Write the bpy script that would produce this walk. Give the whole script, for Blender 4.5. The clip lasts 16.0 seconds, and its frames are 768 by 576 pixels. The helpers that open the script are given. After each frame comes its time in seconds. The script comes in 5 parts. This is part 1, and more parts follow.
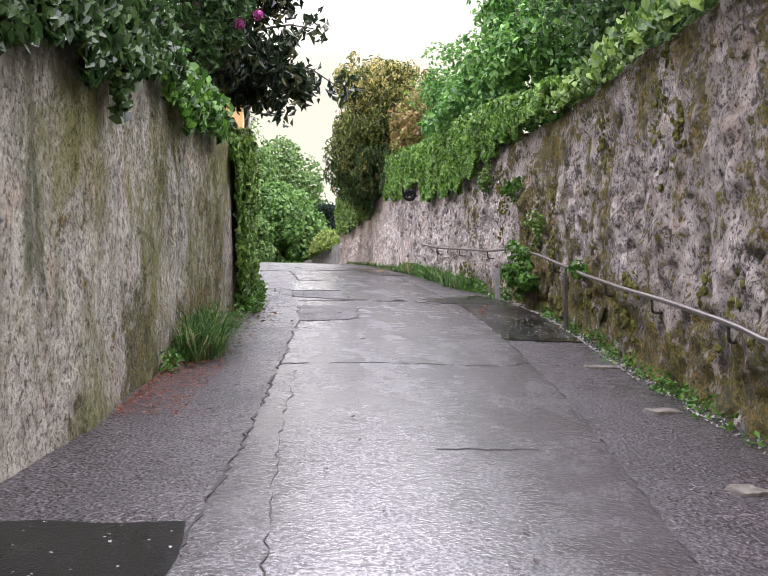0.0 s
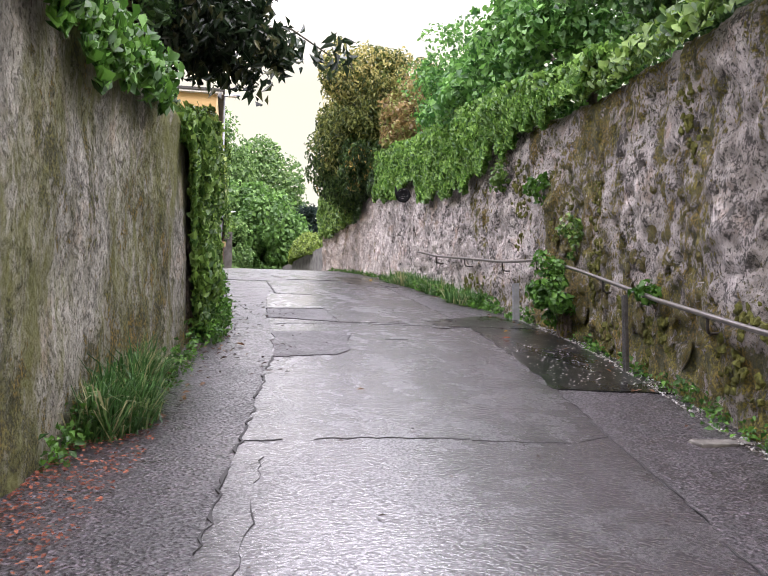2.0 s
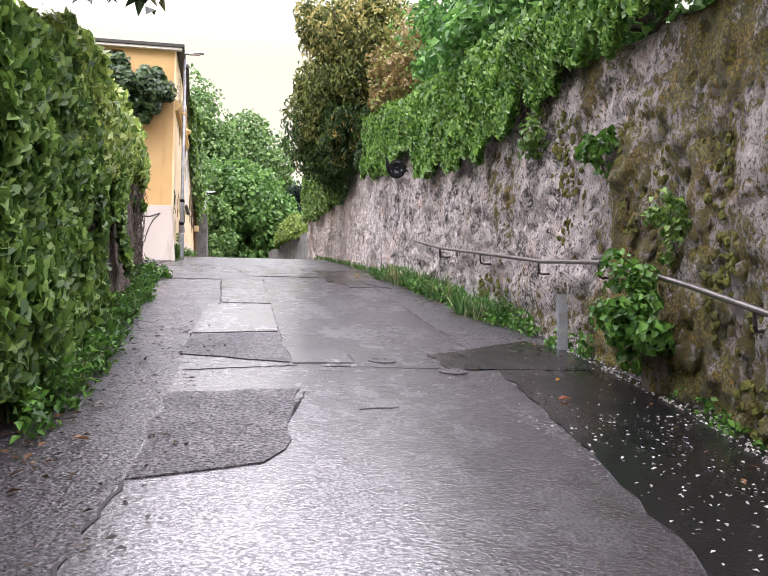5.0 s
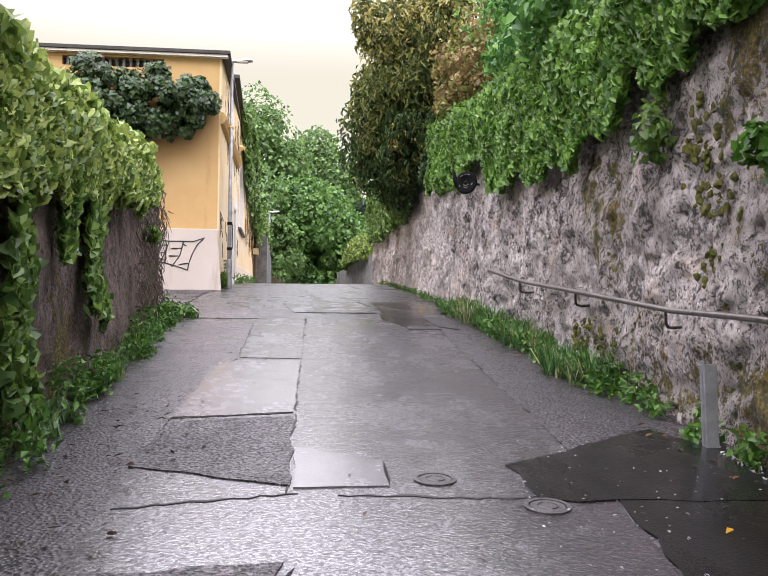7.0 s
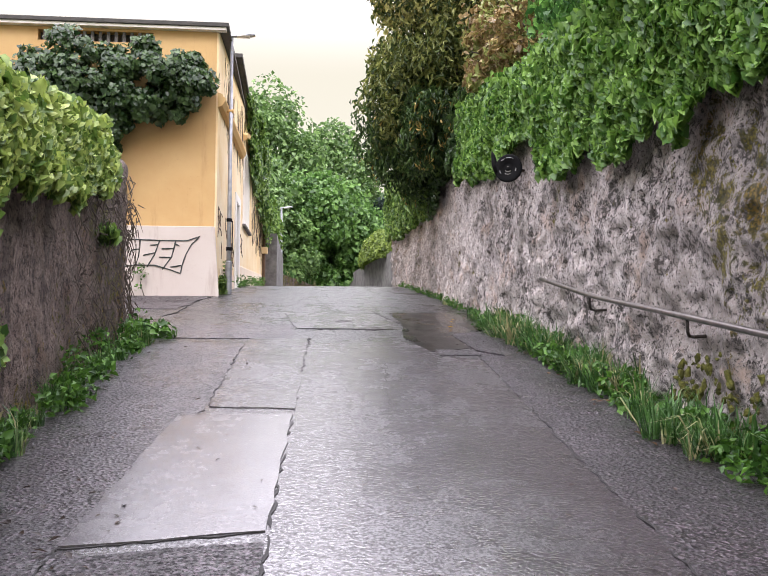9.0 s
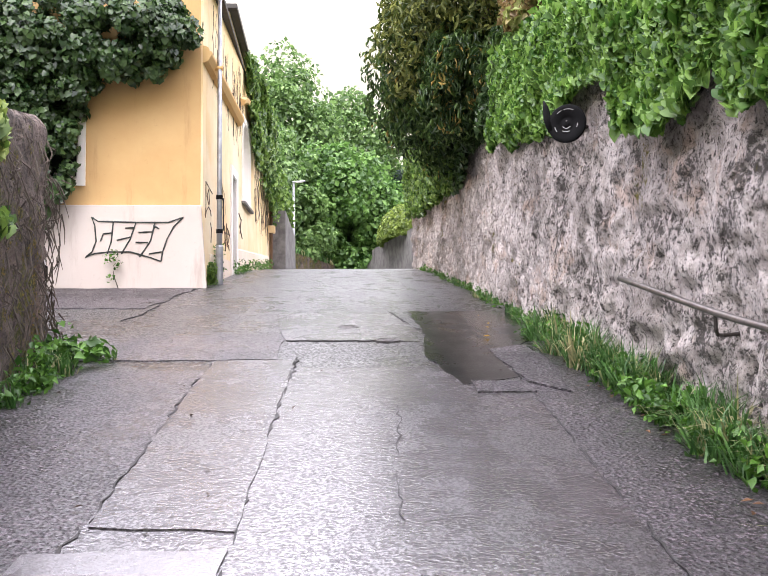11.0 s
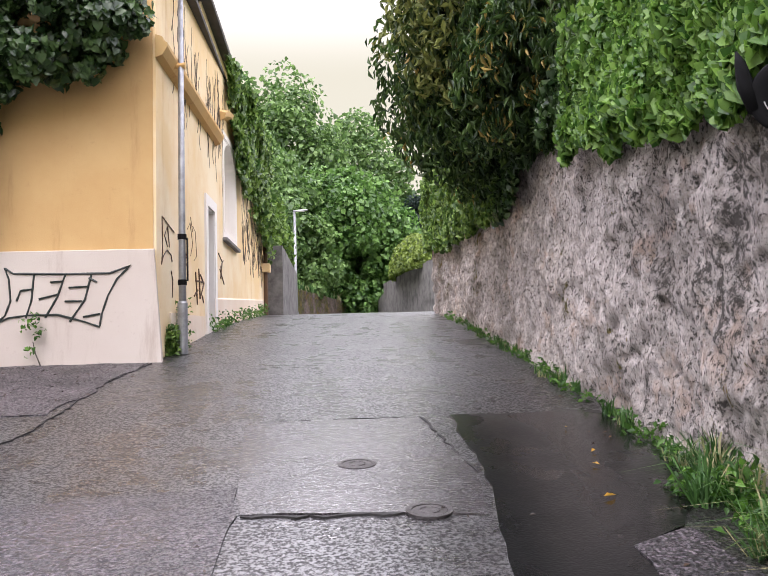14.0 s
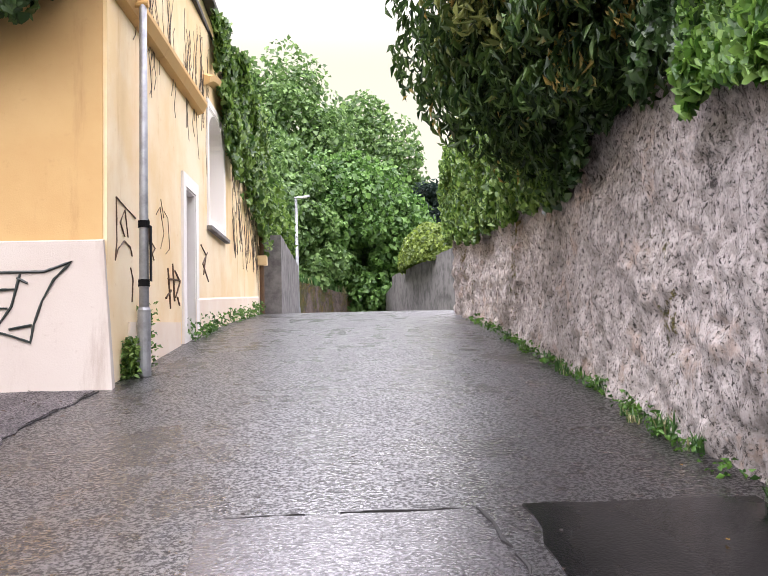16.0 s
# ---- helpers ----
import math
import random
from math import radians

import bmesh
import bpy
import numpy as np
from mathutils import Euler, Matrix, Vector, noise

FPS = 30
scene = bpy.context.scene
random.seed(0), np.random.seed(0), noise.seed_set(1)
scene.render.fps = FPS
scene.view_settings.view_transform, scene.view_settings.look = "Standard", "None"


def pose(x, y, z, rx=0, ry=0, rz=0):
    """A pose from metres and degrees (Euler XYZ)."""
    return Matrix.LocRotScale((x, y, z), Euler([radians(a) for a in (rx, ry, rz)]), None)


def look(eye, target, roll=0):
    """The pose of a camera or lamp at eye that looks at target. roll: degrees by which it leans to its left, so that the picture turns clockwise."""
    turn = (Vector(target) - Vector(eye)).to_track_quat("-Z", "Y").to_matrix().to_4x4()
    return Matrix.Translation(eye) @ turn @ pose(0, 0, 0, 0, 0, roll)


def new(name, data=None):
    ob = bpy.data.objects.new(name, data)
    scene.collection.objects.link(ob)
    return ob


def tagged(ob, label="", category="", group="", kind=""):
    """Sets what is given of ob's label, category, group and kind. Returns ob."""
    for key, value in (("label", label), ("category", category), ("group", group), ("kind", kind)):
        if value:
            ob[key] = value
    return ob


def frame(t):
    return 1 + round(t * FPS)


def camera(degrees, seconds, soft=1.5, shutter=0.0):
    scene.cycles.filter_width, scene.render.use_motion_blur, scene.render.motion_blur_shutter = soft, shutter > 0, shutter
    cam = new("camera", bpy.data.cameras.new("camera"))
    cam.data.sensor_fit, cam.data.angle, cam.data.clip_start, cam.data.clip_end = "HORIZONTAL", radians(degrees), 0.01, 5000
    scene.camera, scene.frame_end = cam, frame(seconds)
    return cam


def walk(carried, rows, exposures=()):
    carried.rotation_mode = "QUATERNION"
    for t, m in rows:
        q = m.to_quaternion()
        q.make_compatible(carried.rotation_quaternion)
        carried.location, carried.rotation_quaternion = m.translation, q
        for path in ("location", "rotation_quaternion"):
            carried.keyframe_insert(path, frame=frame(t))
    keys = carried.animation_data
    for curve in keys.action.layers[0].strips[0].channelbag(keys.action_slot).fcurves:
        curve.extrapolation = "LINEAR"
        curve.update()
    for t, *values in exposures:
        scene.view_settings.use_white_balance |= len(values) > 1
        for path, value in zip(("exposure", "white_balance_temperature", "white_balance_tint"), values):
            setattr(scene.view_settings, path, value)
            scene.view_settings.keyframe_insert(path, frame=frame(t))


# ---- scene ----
cam = camera(48.1, 16.0, soft=0.9)
METRES, EYE, TILT, LEAN, TURN = 24.0, 1.47, 0.0, 0.0, -10.6
ROWS = [
    (0.0, 0.0, 0.0, 0.0, -0.01, 5.55, -0.09),
    (0.5, -0.0013, 0.0299, 0.0055, -0.19, 5.64, -0.14),
    (1.0, -0.0042, 0.0616, 0.0107, -1.35, 5.7, -0.43),
    (1.5, -0.0081, 0.0924, 0.0161, -1.43, 5.69, -0.41),
    (2.0, -0.0098, 0.1242, 0.0221, -1.36, 5.78, -0.42),
    (2.5, -0.0108, 0.1577, 0.0293, -1.51, 5.76, -0.35),
    (3.0, -0.0084, 0.1907, 0.0356, -1.66, 5.76, -0.38),
    (3.5, -0.0074, 0.2215, 0.0416, -1.95, 5.53, -0.24),
    (6.0, 0.0117, 0.3785, 0.0701, -0.1, 4.06, 0.49),
    (6.5, 0.0143, 0.4085, 0.0775, 2.27, 5.41, -0.31),
    (7.0, 0.012, 0.4372, 0.0833, 3.71, 5.49, 0.1),
    (7.5, 0.0107, 0.4682, 0.0878, 5.1, 5.17, -0.05),
    (8.0, 0.007, 0.4954, 0.0922, 5.02, 5.25, 0.01),
    (10.5, -0.0019, 0.6481, 0.1213, 4.96, 4.79, 0.17),
    (11.0, -0.0053, 0.6792, 0.1264, 6.47, 3.47, 0.53),
    (11.5, -0.011, 0.7082, 0.1322, 6.53, 3.46, 0.66),
    (12.0, -0.0135, 0.7387, 0.1376, 7.16, 3.91, 1.42),
    (12.5, -0.0149, 0.7694, 0.1452, 6.18, 6.28, 1.05),
    (13.0, -0.0189, 0.7993, 0.1513, 6.2, 6.54, 1.05),
    (13.5, -0.0226, 0.83, 0.1568, 6.72, 5.91, 1.24),
    (14.0, -0.0313, 0.8583, 0.1627, 7.21, 5.17, 1.63),
    (14.5, -0.0357, 0.8875, 0.1676, 7.14, 5.17, 1.67),
    (15.0, -0.0422, 0.9159, 0.1719, 7.09, 5.21, 1.67),
    (15.5, -0.0472, 0.9467, 0.176, 7.22, 4.99, 1.64),
    (16.0, -0.0535, 0.9759, 0.1801, 7.49, 4.48, 1.46),
]
walk(cam, [(t, pose(0, 0, EYE, TILT, LEAN, TURN) @ pose(METRES * x, METRES * y, METRES * z, 90 + pitch, roll, yaw)) for t, x, y, z, yaw, pitch, roll in ROWS],
     exposures=[(0.0, 0.36), (3.5, 0.44), (6.0, 0.42), (7.0, 0.2), (8.0, 0.2), (10.3, 0.4), (10.6, 0.46), (11.0, 0.62), (11.4, 0.6), (12.4, 0.12), (14.0, 0.15), (15.0, 0.12), (16.0, 0.4)])

# ---- world, sun and exposure ----
world = bpy.data.worlds.new("world")
scene.world = world
world.use_nodes = True
wn, wl = world.node_tree.nodes, world.node_tree.links
sky = wn.new("ShaderNodeTexSky")
sky.sky_type, sky.sun_disc = "NISHITA", False
sky.sun_elevation, sky.sun_rotation = radians(52), radians(200)
sky_soft = wn.new("ShaderNodeHueSaturation")
sky_soft.inputs["Saturation"].default_value = 0.25
sky_soft.inputs["Value"].default_value = 0.12
wl.new(sky.outputs[0], sky_soft.inputs["Color"])
# overcast: the cloud is about five times as bright overhead as at the horizon
sky_dir = wn.new("ShaderNodeTexCoord")
sky_up = wn.new("ShaderNodeSeparateXYZ")
wl.new(sky_dir.outputs["Generated"], sky_up.inputs[0])
rise = wn.new("ShaderNodeMapRange")
rise.interpolation_type = "SMOOTHSTEP"
rise.inputs[1].default_value, rise.inputs[2].default_value = 0.32, 0.64
wl.new(sky_up.outputs[2], rise.inputs[0])
cloud_tone = wn.new("ShaderNodeMix")
cloud_tone.data_type = "RGBA"
cloud_tone.inputs[6].default_value = (0.86, 0.80, 0.675, 1)
cloud_tone.inputs[7].default_value = (4.5, 4.3, 4.95, 1)
wl.new(rise.outputs[0], cloud_tone.inputs[0])
cloud = wn.new("ShaderNodeMix")
cloud.data_type = "RGBA"
cloud.inputs[0].default_value = 0.88
wl.new(sky_soft.outputs[0], cloud.inputs[6])
wl.new(cloud_tone.outputs[2], cloud.inputs[7])
wl.new(cloud.outputs[2], wn["Background"].inputs["Color"])
wn["Background"].inputs["Strength"].default_value = 1.0
sun = new("sun", bpy.data.lights.new("sun", "SUN"))
sun.data.energy, sun.data.angle, sun.data.color = 1.4, radians(25), (1.0, 0.95, 0.88)
sun.matrix_world = look((-6, -14, 30), (0, 5, 0))


# ---- materials ----
class Mat:
    """A node material under construction."""

    def __init__(self, name, rough=0.8, metal=0.0):
        self.m = bpy.data.materials.new(name)
        self.m.use_nodes = True
        self.n, self.l = self.m.node_tree.nodes, self.m.node_tree.links
        self.b = self.n["Principled BSDF"]
        self.b.inputs["Roughness"].default_value = rough
        self.b.inputs["Metallic"].default_value = metal
        self.tc = self.n.new("ShaderNodeTexCoord").outputs["Object"]

    def put(self, socket, value):
        if isinstance(value, (int, float)):
            socket.default_value = value
        elif isinstance(value, tuple):
            socket.default_value = (*value, 1) if len(value) == 3 and socket.type == "RGBA" else value
        else:
            self.l.new(value, socket)

    def coords(self, scale=(1, 1, 1)):
        mp = self.n.new("ShaderNodeMapping")
        mp.inputs["Scale"].default_value = scale
        self.l.new(self.tc, mp.inputs["Vector"])
        return mp.outputs[0]

    def noise(self, scale, detail=5, rough=0.6, stretch=(1, 1, 1), distort=0.0):
        t = self.n.new("ShaderNodeTexNoise")
        t.inputs["Scale"].default_value, t.inputs["Detail"].default_value = scale, detail
        t.inputs["Roughness"].default_value, t.inputs["Distortion"].default_value = rough, distort
        self.l.new(self.coords(stretch), t.inputs["Vector"])
        return t.outputs["Fac"]

    def cells(self, scale, stretch=(1, 1, 1), feature="F1"):
        t = self.n.new("ShaderNodeTexVoronoi")
        t.feature = feature
        t.inputs["Scale"].default_value = scale
        self.l.new(self.coords(stretch), t.inputs["Vector"])
        return t.outputs["Distance"]

    def ramp(self, fac, lo, hi, a=0.0, b=1.0):
        r = self.n.new("ShaderNodeMapRange")
        r.interpolation_type = "SMOOTHSTEP"
        for i, v in zip(range(5), (fac, lo, hi, a, b)):
            self.put(r.inputs[i], v)
        return r.outputs[0]

    def axis(self, i):
        s = self.n.new("ShaderNodeSeparateXYZ")
        self.l.new(self.tc, s.inputs[0])
        return s.outputs[i]

    def maths(self, op, a, b=0.0):
        x = self.n.new("ShaderNodeMath")
        x.operation = op
        self.put(x.inputs[0], a)
        self.put(x.inputs[1], b)
        return x.outputs[0]

    def mix(self, fac, a, b):
        x = self.n.new("ShaderNodeMix")
        x.data_type = "RGBA"
        self.put(x.inputs[0], fac)
        self.put(x.inputs[6], a)
        self.put(x.inputs[7], b)
        return x.outputs[2]

    def rnd(self, island=False):
        if island:
            return self.n.new("ShaderNodeNewGeometry").outputs["Random Per Island"]
        return self.n.new("ShaderNodeObjectInfo").outputs["Random"]

    def color(self, c):
        self.put(self.b.inputs["Base Color"], c)
        return self

    def rough(self, r):
        self.put(self.b.inputs["Roughness"], r)
        return self

    def bump(self, height, strength=0.5, dist=0.02):
        b = self.n.new("ShaderNodeBump")
        b.inputs["Strength"].default_value, b.inputs["Distance"].default_value = strength, dist
        self.l.new(height, b.inputs["Height"])
        self.l.new(b.outputs[0], self.b.inputs["Normal"])
        return self


def asphalt(name, dark, light, r0, r1, grain=90, bump=0.5, dist=0.004, film=1.0, ior=1.7, dry=0.25, shine=0.5):
    """Worn asphalt: dark binder, pale chips, stains and a thin uneven film of rain water."""
    m = Mat(name)
    chips = m.cells(grain)
    g = m.noise(grain * 0.8, 3, 0.7)
    blot = m.noise(0.9, 6, 0.65)
    fine = m.noise(5, 6, 0.7)
    streak = m.noise(2.2, 5, 0.6, (1.0, 0.25, 1.0))
    c = m.mix(m.ramp(g, 0.5, 0.62), dark, light)
    c = m.mix(m.ramp(chips, 0.1, 0.3, 0.5, 0.0), c, tuple(min(0.5, v * 1.5) for v in light))
    c = m.mix(m.ramp(fine, 0.5, 0.68, 0.0, 0.5), c, tuple(v * 0.7 for v in dark))
    c = m.mix(m.ramp(blot, 0.42, 0.68, 0.0, 0.6), c, tuple(v * 0.6 for v in dark))
    m.color(c)
    pool = m.maths("ADD", m.maths("MULTIPLY", blot, 0.5), m.maths("MULTIPLY", streak, 0.5))
    m.rough(m.ramp(pool, 0.36, 0.62, r0 + 0.15, r1 + 0.2))
    m.b.inputs["Specular IOR Level"].default_value = shine
    # water film
    m.put(m.b.inputs["Coat Weight"], m.ramp(m.noise(grain * 0.9, 4, 0.75), 0.45, 0.56, film * dry, film))
    m.b.inputs["Coat IOR"].default_value = ior
    m.put(m.b.inputs["Coat Roughness"], m.ramp(m.maths("ADD", m.maths("MULTIPLY", pool, 0.6), m.maths("MULTIPLY", fine, 0.4)), 0.4, 0.6, r0, r1))
    wave = m.n.new("ShaderNodeBump")
    wave.inputs["Strength"].default_value, wave.inputs["Distance"].default_value = bump, dist * 0.6
    m.l.new(m.maths("ADD", m.noise(grain * 0.5, 3, 0.65), m.maths("MULTIPLY", m.noise(11, 4, 0.6, (1, 1.6, 1)), 0.5)), wave.inputs["Height"])
    m.l.new(wave.outputs[0], m.b.inputs["Coat Normal"])
    h = m.maths("ADD", m.cells(grain * 0.75), m.maths("MULTIPLY", m.noise(7, 5), 0.8))
    m.bump(h, bump, dist)
    return m.m


def plaster_wall(name, pale, mid, dark, moss=0.5, y0=0.0, y1=1.0, m0=1.0, m1=1.0, moss_tint=(0.17, 0.17, 0.02), run=0.3, pit=0.8, spot=(16, 30), spot_share=(0.3, 1.0), algae=0.0, relief=0.07, older=0.0):
    """Old lime render: pale crust, ragged dark pits, run-off streaks, and moss whose share goes from m0 at y0 to m1 at y1."""
    m = Mat(name, 0.92)
    crust = m.noise(9, 10, 0.78)
    grain = m.noise(60, 5, 0.7)
    big = m.noise(0.55, 6, 0.65)
    streak = m.noise(3.2, 7, 0.7, (1, 1, 0.22))
    c = m.mix(m.ramp(crust, 0.45, 0.56), mid, pale)
    c = m.mix(m.ramp(grain, 0.45, 0.7, 0, 0.45), c, tuple(min(0.85, v * 1.25) for v in pale))
    c = m.mix(m.ramp(streak, 0.5, 0.62, 0, run), c, dark)
    c = m.mix(m.ramp(big, 0.5, 0.66, 0, 0.55), c, dark)
    c = m.mix(m.ramp(m.noise(1.7, 5, 0.7), 0.54, 0.66, 0, 0.5), c, (pale[0] * 0.8, pale[1] * 0.62, pale[2] * 0.48))
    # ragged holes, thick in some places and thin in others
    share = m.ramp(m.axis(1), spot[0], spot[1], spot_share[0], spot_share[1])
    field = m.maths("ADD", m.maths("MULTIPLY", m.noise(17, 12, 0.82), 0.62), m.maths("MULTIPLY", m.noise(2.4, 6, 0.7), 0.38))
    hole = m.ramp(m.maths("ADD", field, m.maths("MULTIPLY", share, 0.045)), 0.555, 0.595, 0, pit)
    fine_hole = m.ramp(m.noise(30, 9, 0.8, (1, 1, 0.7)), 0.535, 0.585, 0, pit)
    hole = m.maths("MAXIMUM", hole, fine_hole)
    if older:
        c = m.mix(m.maths("MULTIPLY", m.ramp(m.axis(1), 11, 16, older, 0.0), m.ramp(m.noise(1.0, 6, 0.7), 0.38, 0.56)), c, (0.17, 0.14, 0.105))
    # shade inside the holes is put into the colour; the relief sinks them too
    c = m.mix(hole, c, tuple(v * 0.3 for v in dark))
    if algae:
        film = m.maths("ADD", m.maths("MULTIPLY", m.noise(0.8, 5, 0.62, (1, 1, 0.45), 0.5), 0.7), m.maths("MULTIPLY", m.noise(7, 5, 0.7, (1, 1, 0.4)), 0.3))
        c = m.mix(m.ramp(film, 0.43, 0.58, 0, algae), c, (0.17, 0.172, 0.04))
        c = m.mix(m.ramp(m.noise(0.7, 5, 0.65, (1, 1, 0.5), 0.3), 0.52, 0.64, 0, algae * 0.9), c, (0.07, 0.075, 0.03))
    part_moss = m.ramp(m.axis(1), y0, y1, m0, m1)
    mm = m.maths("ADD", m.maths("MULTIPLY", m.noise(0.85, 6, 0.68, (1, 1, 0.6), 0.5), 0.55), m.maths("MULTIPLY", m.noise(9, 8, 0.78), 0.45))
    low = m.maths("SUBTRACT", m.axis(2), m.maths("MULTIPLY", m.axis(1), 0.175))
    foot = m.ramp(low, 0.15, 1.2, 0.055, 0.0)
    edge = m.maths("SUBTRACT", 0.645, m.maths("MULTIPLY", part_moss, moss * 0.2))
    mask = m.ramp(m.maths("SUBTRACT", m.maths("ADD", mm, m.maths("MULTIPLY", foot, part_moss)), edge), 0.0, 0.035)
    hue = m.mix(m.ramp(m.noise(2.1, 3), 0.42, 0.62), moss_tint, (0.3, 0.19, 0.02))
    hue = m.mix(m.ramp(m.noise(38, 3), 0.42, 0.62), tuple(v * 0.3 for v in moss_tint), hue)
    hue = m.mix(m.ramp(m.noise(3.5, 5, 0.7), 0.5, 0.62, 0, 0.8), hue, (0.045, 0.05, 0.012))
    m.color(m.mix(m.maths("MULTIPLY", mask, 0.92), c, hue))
    h = m.maths("ADD", m.maths("MULTIPLY", crust, 0.9), m.maths("MULTIPLY", hole, -0.5))
    h = m.maths("ADD", h, m.maths("MULTIPLY", grain, 0.12))
    h = m.maths("ADD", h, m.maths("MULTIPLY", mask, m.maths("MULTIPLY", m.noise(45, 3), 0.5)))
    m.bump(h, 1.0, relief)
    return m.m


def leaf_mat(name, dark, light, tip=None, share=0.1, gloss=0.5, lit_z=None):
    m = Mat(name, gloss)
    r = m.rnd(True)
    c = m.mix(m.maths("POWER", r, 1.3), tuple(v * 0.8 for v in dark), tuple(min(0.7, v * 1.25) for v in light))
    if tip:
        # tip colour gains with height: light on the crown top put into the colour
        lit_top = m.ramp(m.axis(2), lit_z[0], lit_z[1], 0.08, 1.0) if lit_z else 1.0
        c = m.mix(m.maths("MULTIPLY", lit_top, m.ramp(m.maths("ADD", m.maths("MULTIPLY", r, 0.35), m.maths("MULTIPLY", m.noise(0.9, 3), 0.65)), 0.62 - share, 0.68 - share * 0.6)), c, tip)
    c = m.mix(m.ramp(m.noise(14, 3), 0.35, 0.7, 0, 0.35), c, tuple(v * 0.5 for v in dark))
    m.color(c)
    tr = m.n.new("ShaderNodeBsdfTranslucent")
    m.l.new(c, tr.inputs["Color"])
    mx = m.n.new("ShaderNodeMixShader")
    mx.inputs[0].default_value = 0.36
    m.l.new(m.b.outputs[0], mx.inputs[1])
    m.l.new(tr.outputs[0], mx.inputs[2])
    m.l.new(mx.outputs[0], m.n["Material Output"].inputs["Surface"])
    return m.m


def plain(name, col, rough=0.6, metal=0.0, vary=0.25, scale=8.0, bump=0.1):
    m = Mat(name, rough, metal)
    f = m.noise(scale, 5, 0.65)
    m.color(m.mix(m.ramp(f, 0.35, 0.7), col, tuple(v * (1 - vary) for v in col)))
    if bump:
        m.bump(m.noise(scale * 5, 4), bump, 0.01)
    return m.m


def stucco(name, col, stain, fade):
    """Painted render with sun-faded areas, dirt runs and fine grain."""
    m = Mat(name, 0.85)
    c = m.mix(m.ramp(m.noise(0.7, 5, 0.6), 0.35, 0.7), col, fade)
    c = m.mix(m.ramp(m.noise(2.6, 6, 0.7, (1, 1, 0.14)), 0.56, 0.75, 0, 0.55), c, stain)
    c = m.mix(m.ramp(m.noise(9, 6, 0.75), 0.58, 0.75, 0, 0.35), c, stain)
    m.color(c)
    m.bump(m.maths("ADD", m.noise(60, 4), m.noise(4, 4)), 0.25, 0.01)
    return m.m


ASPHALT_EDGE = asphalt("coarse_wet_asphalt", (0.012, 0.01, 0.012), (0.135, 0.11, 0.128), 0.22, 0.4, 50, 1.0, 0.011, 0.9, 1.8, 0.0, 0.4)
ASPHALT_MID = asphalt("worn_wet_asphalt", (0.014, 0.011, 0.013), (0.075, 0.06, 0.072), 0.17, 0.32, 55, 0.9, 0.006, 1.0, 2.6, 0.25, 0.4)
ASPHALT_UPPER = asphalt("grainy_wet_asphalt", (0.007, 0.006, 0.0065), (0.036, 0.03, 0.034), 0.22, 0.4, 42, 1.0, 0.008, 1.0, 3.0, 0.15, 0.2)
ASPHALT_PATCH = asphalt("rough_patch_asphalt", (0.012, 0.0105, 0.012), (0.17, 0.142, 0.162), 0.28, 0.45, 46, 1.0, 0.018, 0.7, 1.6, 0.0, 0.3)
ASPHALT_SMOOTH = asphalt("smooth_wet_patch", (0.05, 0.042, 0.048), (0.09, 0.078, 0.088), 0.17, 0.3, 90, 0.6, 0.003, 1.0, 2.4, 0.5)
# dark tar whose base colour also holds the dark reflection of wall and bush
ASPHALT_DARK = asphalt("dark_wet_tar_and_reflection", (0.005, 0.005, 0.0055), (0.014, 0.0145, 0.015), 0.06, 0.16, 70, 0.5, 0.002, 0.5, 1.35, 0.6, 0.15)
CRACK = plain("crack_tar", (0.02, 0.018, 0.018), 0.7)
SOIL = plain("garden_soil", (0.07, 0.055, 0.035), 0.95, 0, 0.5, 3, 0.5)
GRASS_GROUND = plain("meadow_ground", (0.07, 0.1, 0.03), 0.95, 0, 0.5, 0.6, 0.4)
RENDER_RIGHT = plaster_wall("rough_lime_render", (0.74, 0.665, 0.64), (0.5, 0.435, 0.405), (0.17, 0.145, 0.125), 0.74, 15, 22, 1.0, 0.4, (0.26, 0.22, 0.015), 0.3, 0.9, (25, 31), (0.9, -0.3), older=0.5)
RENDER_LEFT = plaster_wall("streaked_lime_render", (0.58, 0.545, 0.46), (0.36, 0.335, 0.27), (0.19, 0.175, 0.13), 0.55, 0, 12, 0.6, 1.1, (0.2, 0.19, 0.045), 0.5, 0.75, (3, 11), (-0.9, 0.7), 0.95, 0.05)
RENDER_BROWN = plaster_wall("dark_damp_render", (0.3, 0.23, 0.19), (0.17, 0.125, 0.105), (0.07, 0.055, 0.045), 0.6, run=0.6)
CONCRETE = plain("old_concrete", (0.19, 0.18, 0.17), 0.9, 0, 0.6, 2.5, 0.6)
SLAB = plain("worn_slab", (0.15, 0.135, 0.12), 0.8, 0, 0.5, 12, 0.6)
MOSS = plain("moss_cushion", (0.13, 0.13, 0.02), 0.98, 0, 0.65, 30, 1.0)
STEEL = plain("galvanised_steel", (0.2, 0.18, 0.17), 0.38, 0.9, 0.35, 12)
STEEL_DARK = plain("rusty_bracket", (0.06, 0.05, 0.045), 0.6, 0.6, 0.4, 20)
POLE = plain("zinc_pole", (0.36, 0.37, 0.39), 0.5, 0.6, 0.35, 6)
BLACK = plain("black_plastic", (0.006, 0.006, 0.007), 0.85, 0, 0.3, 10)
BLACK.node_tree.nodes["Principled BSDF"].inputs["Specular IOR Level"].default_value = 0.15
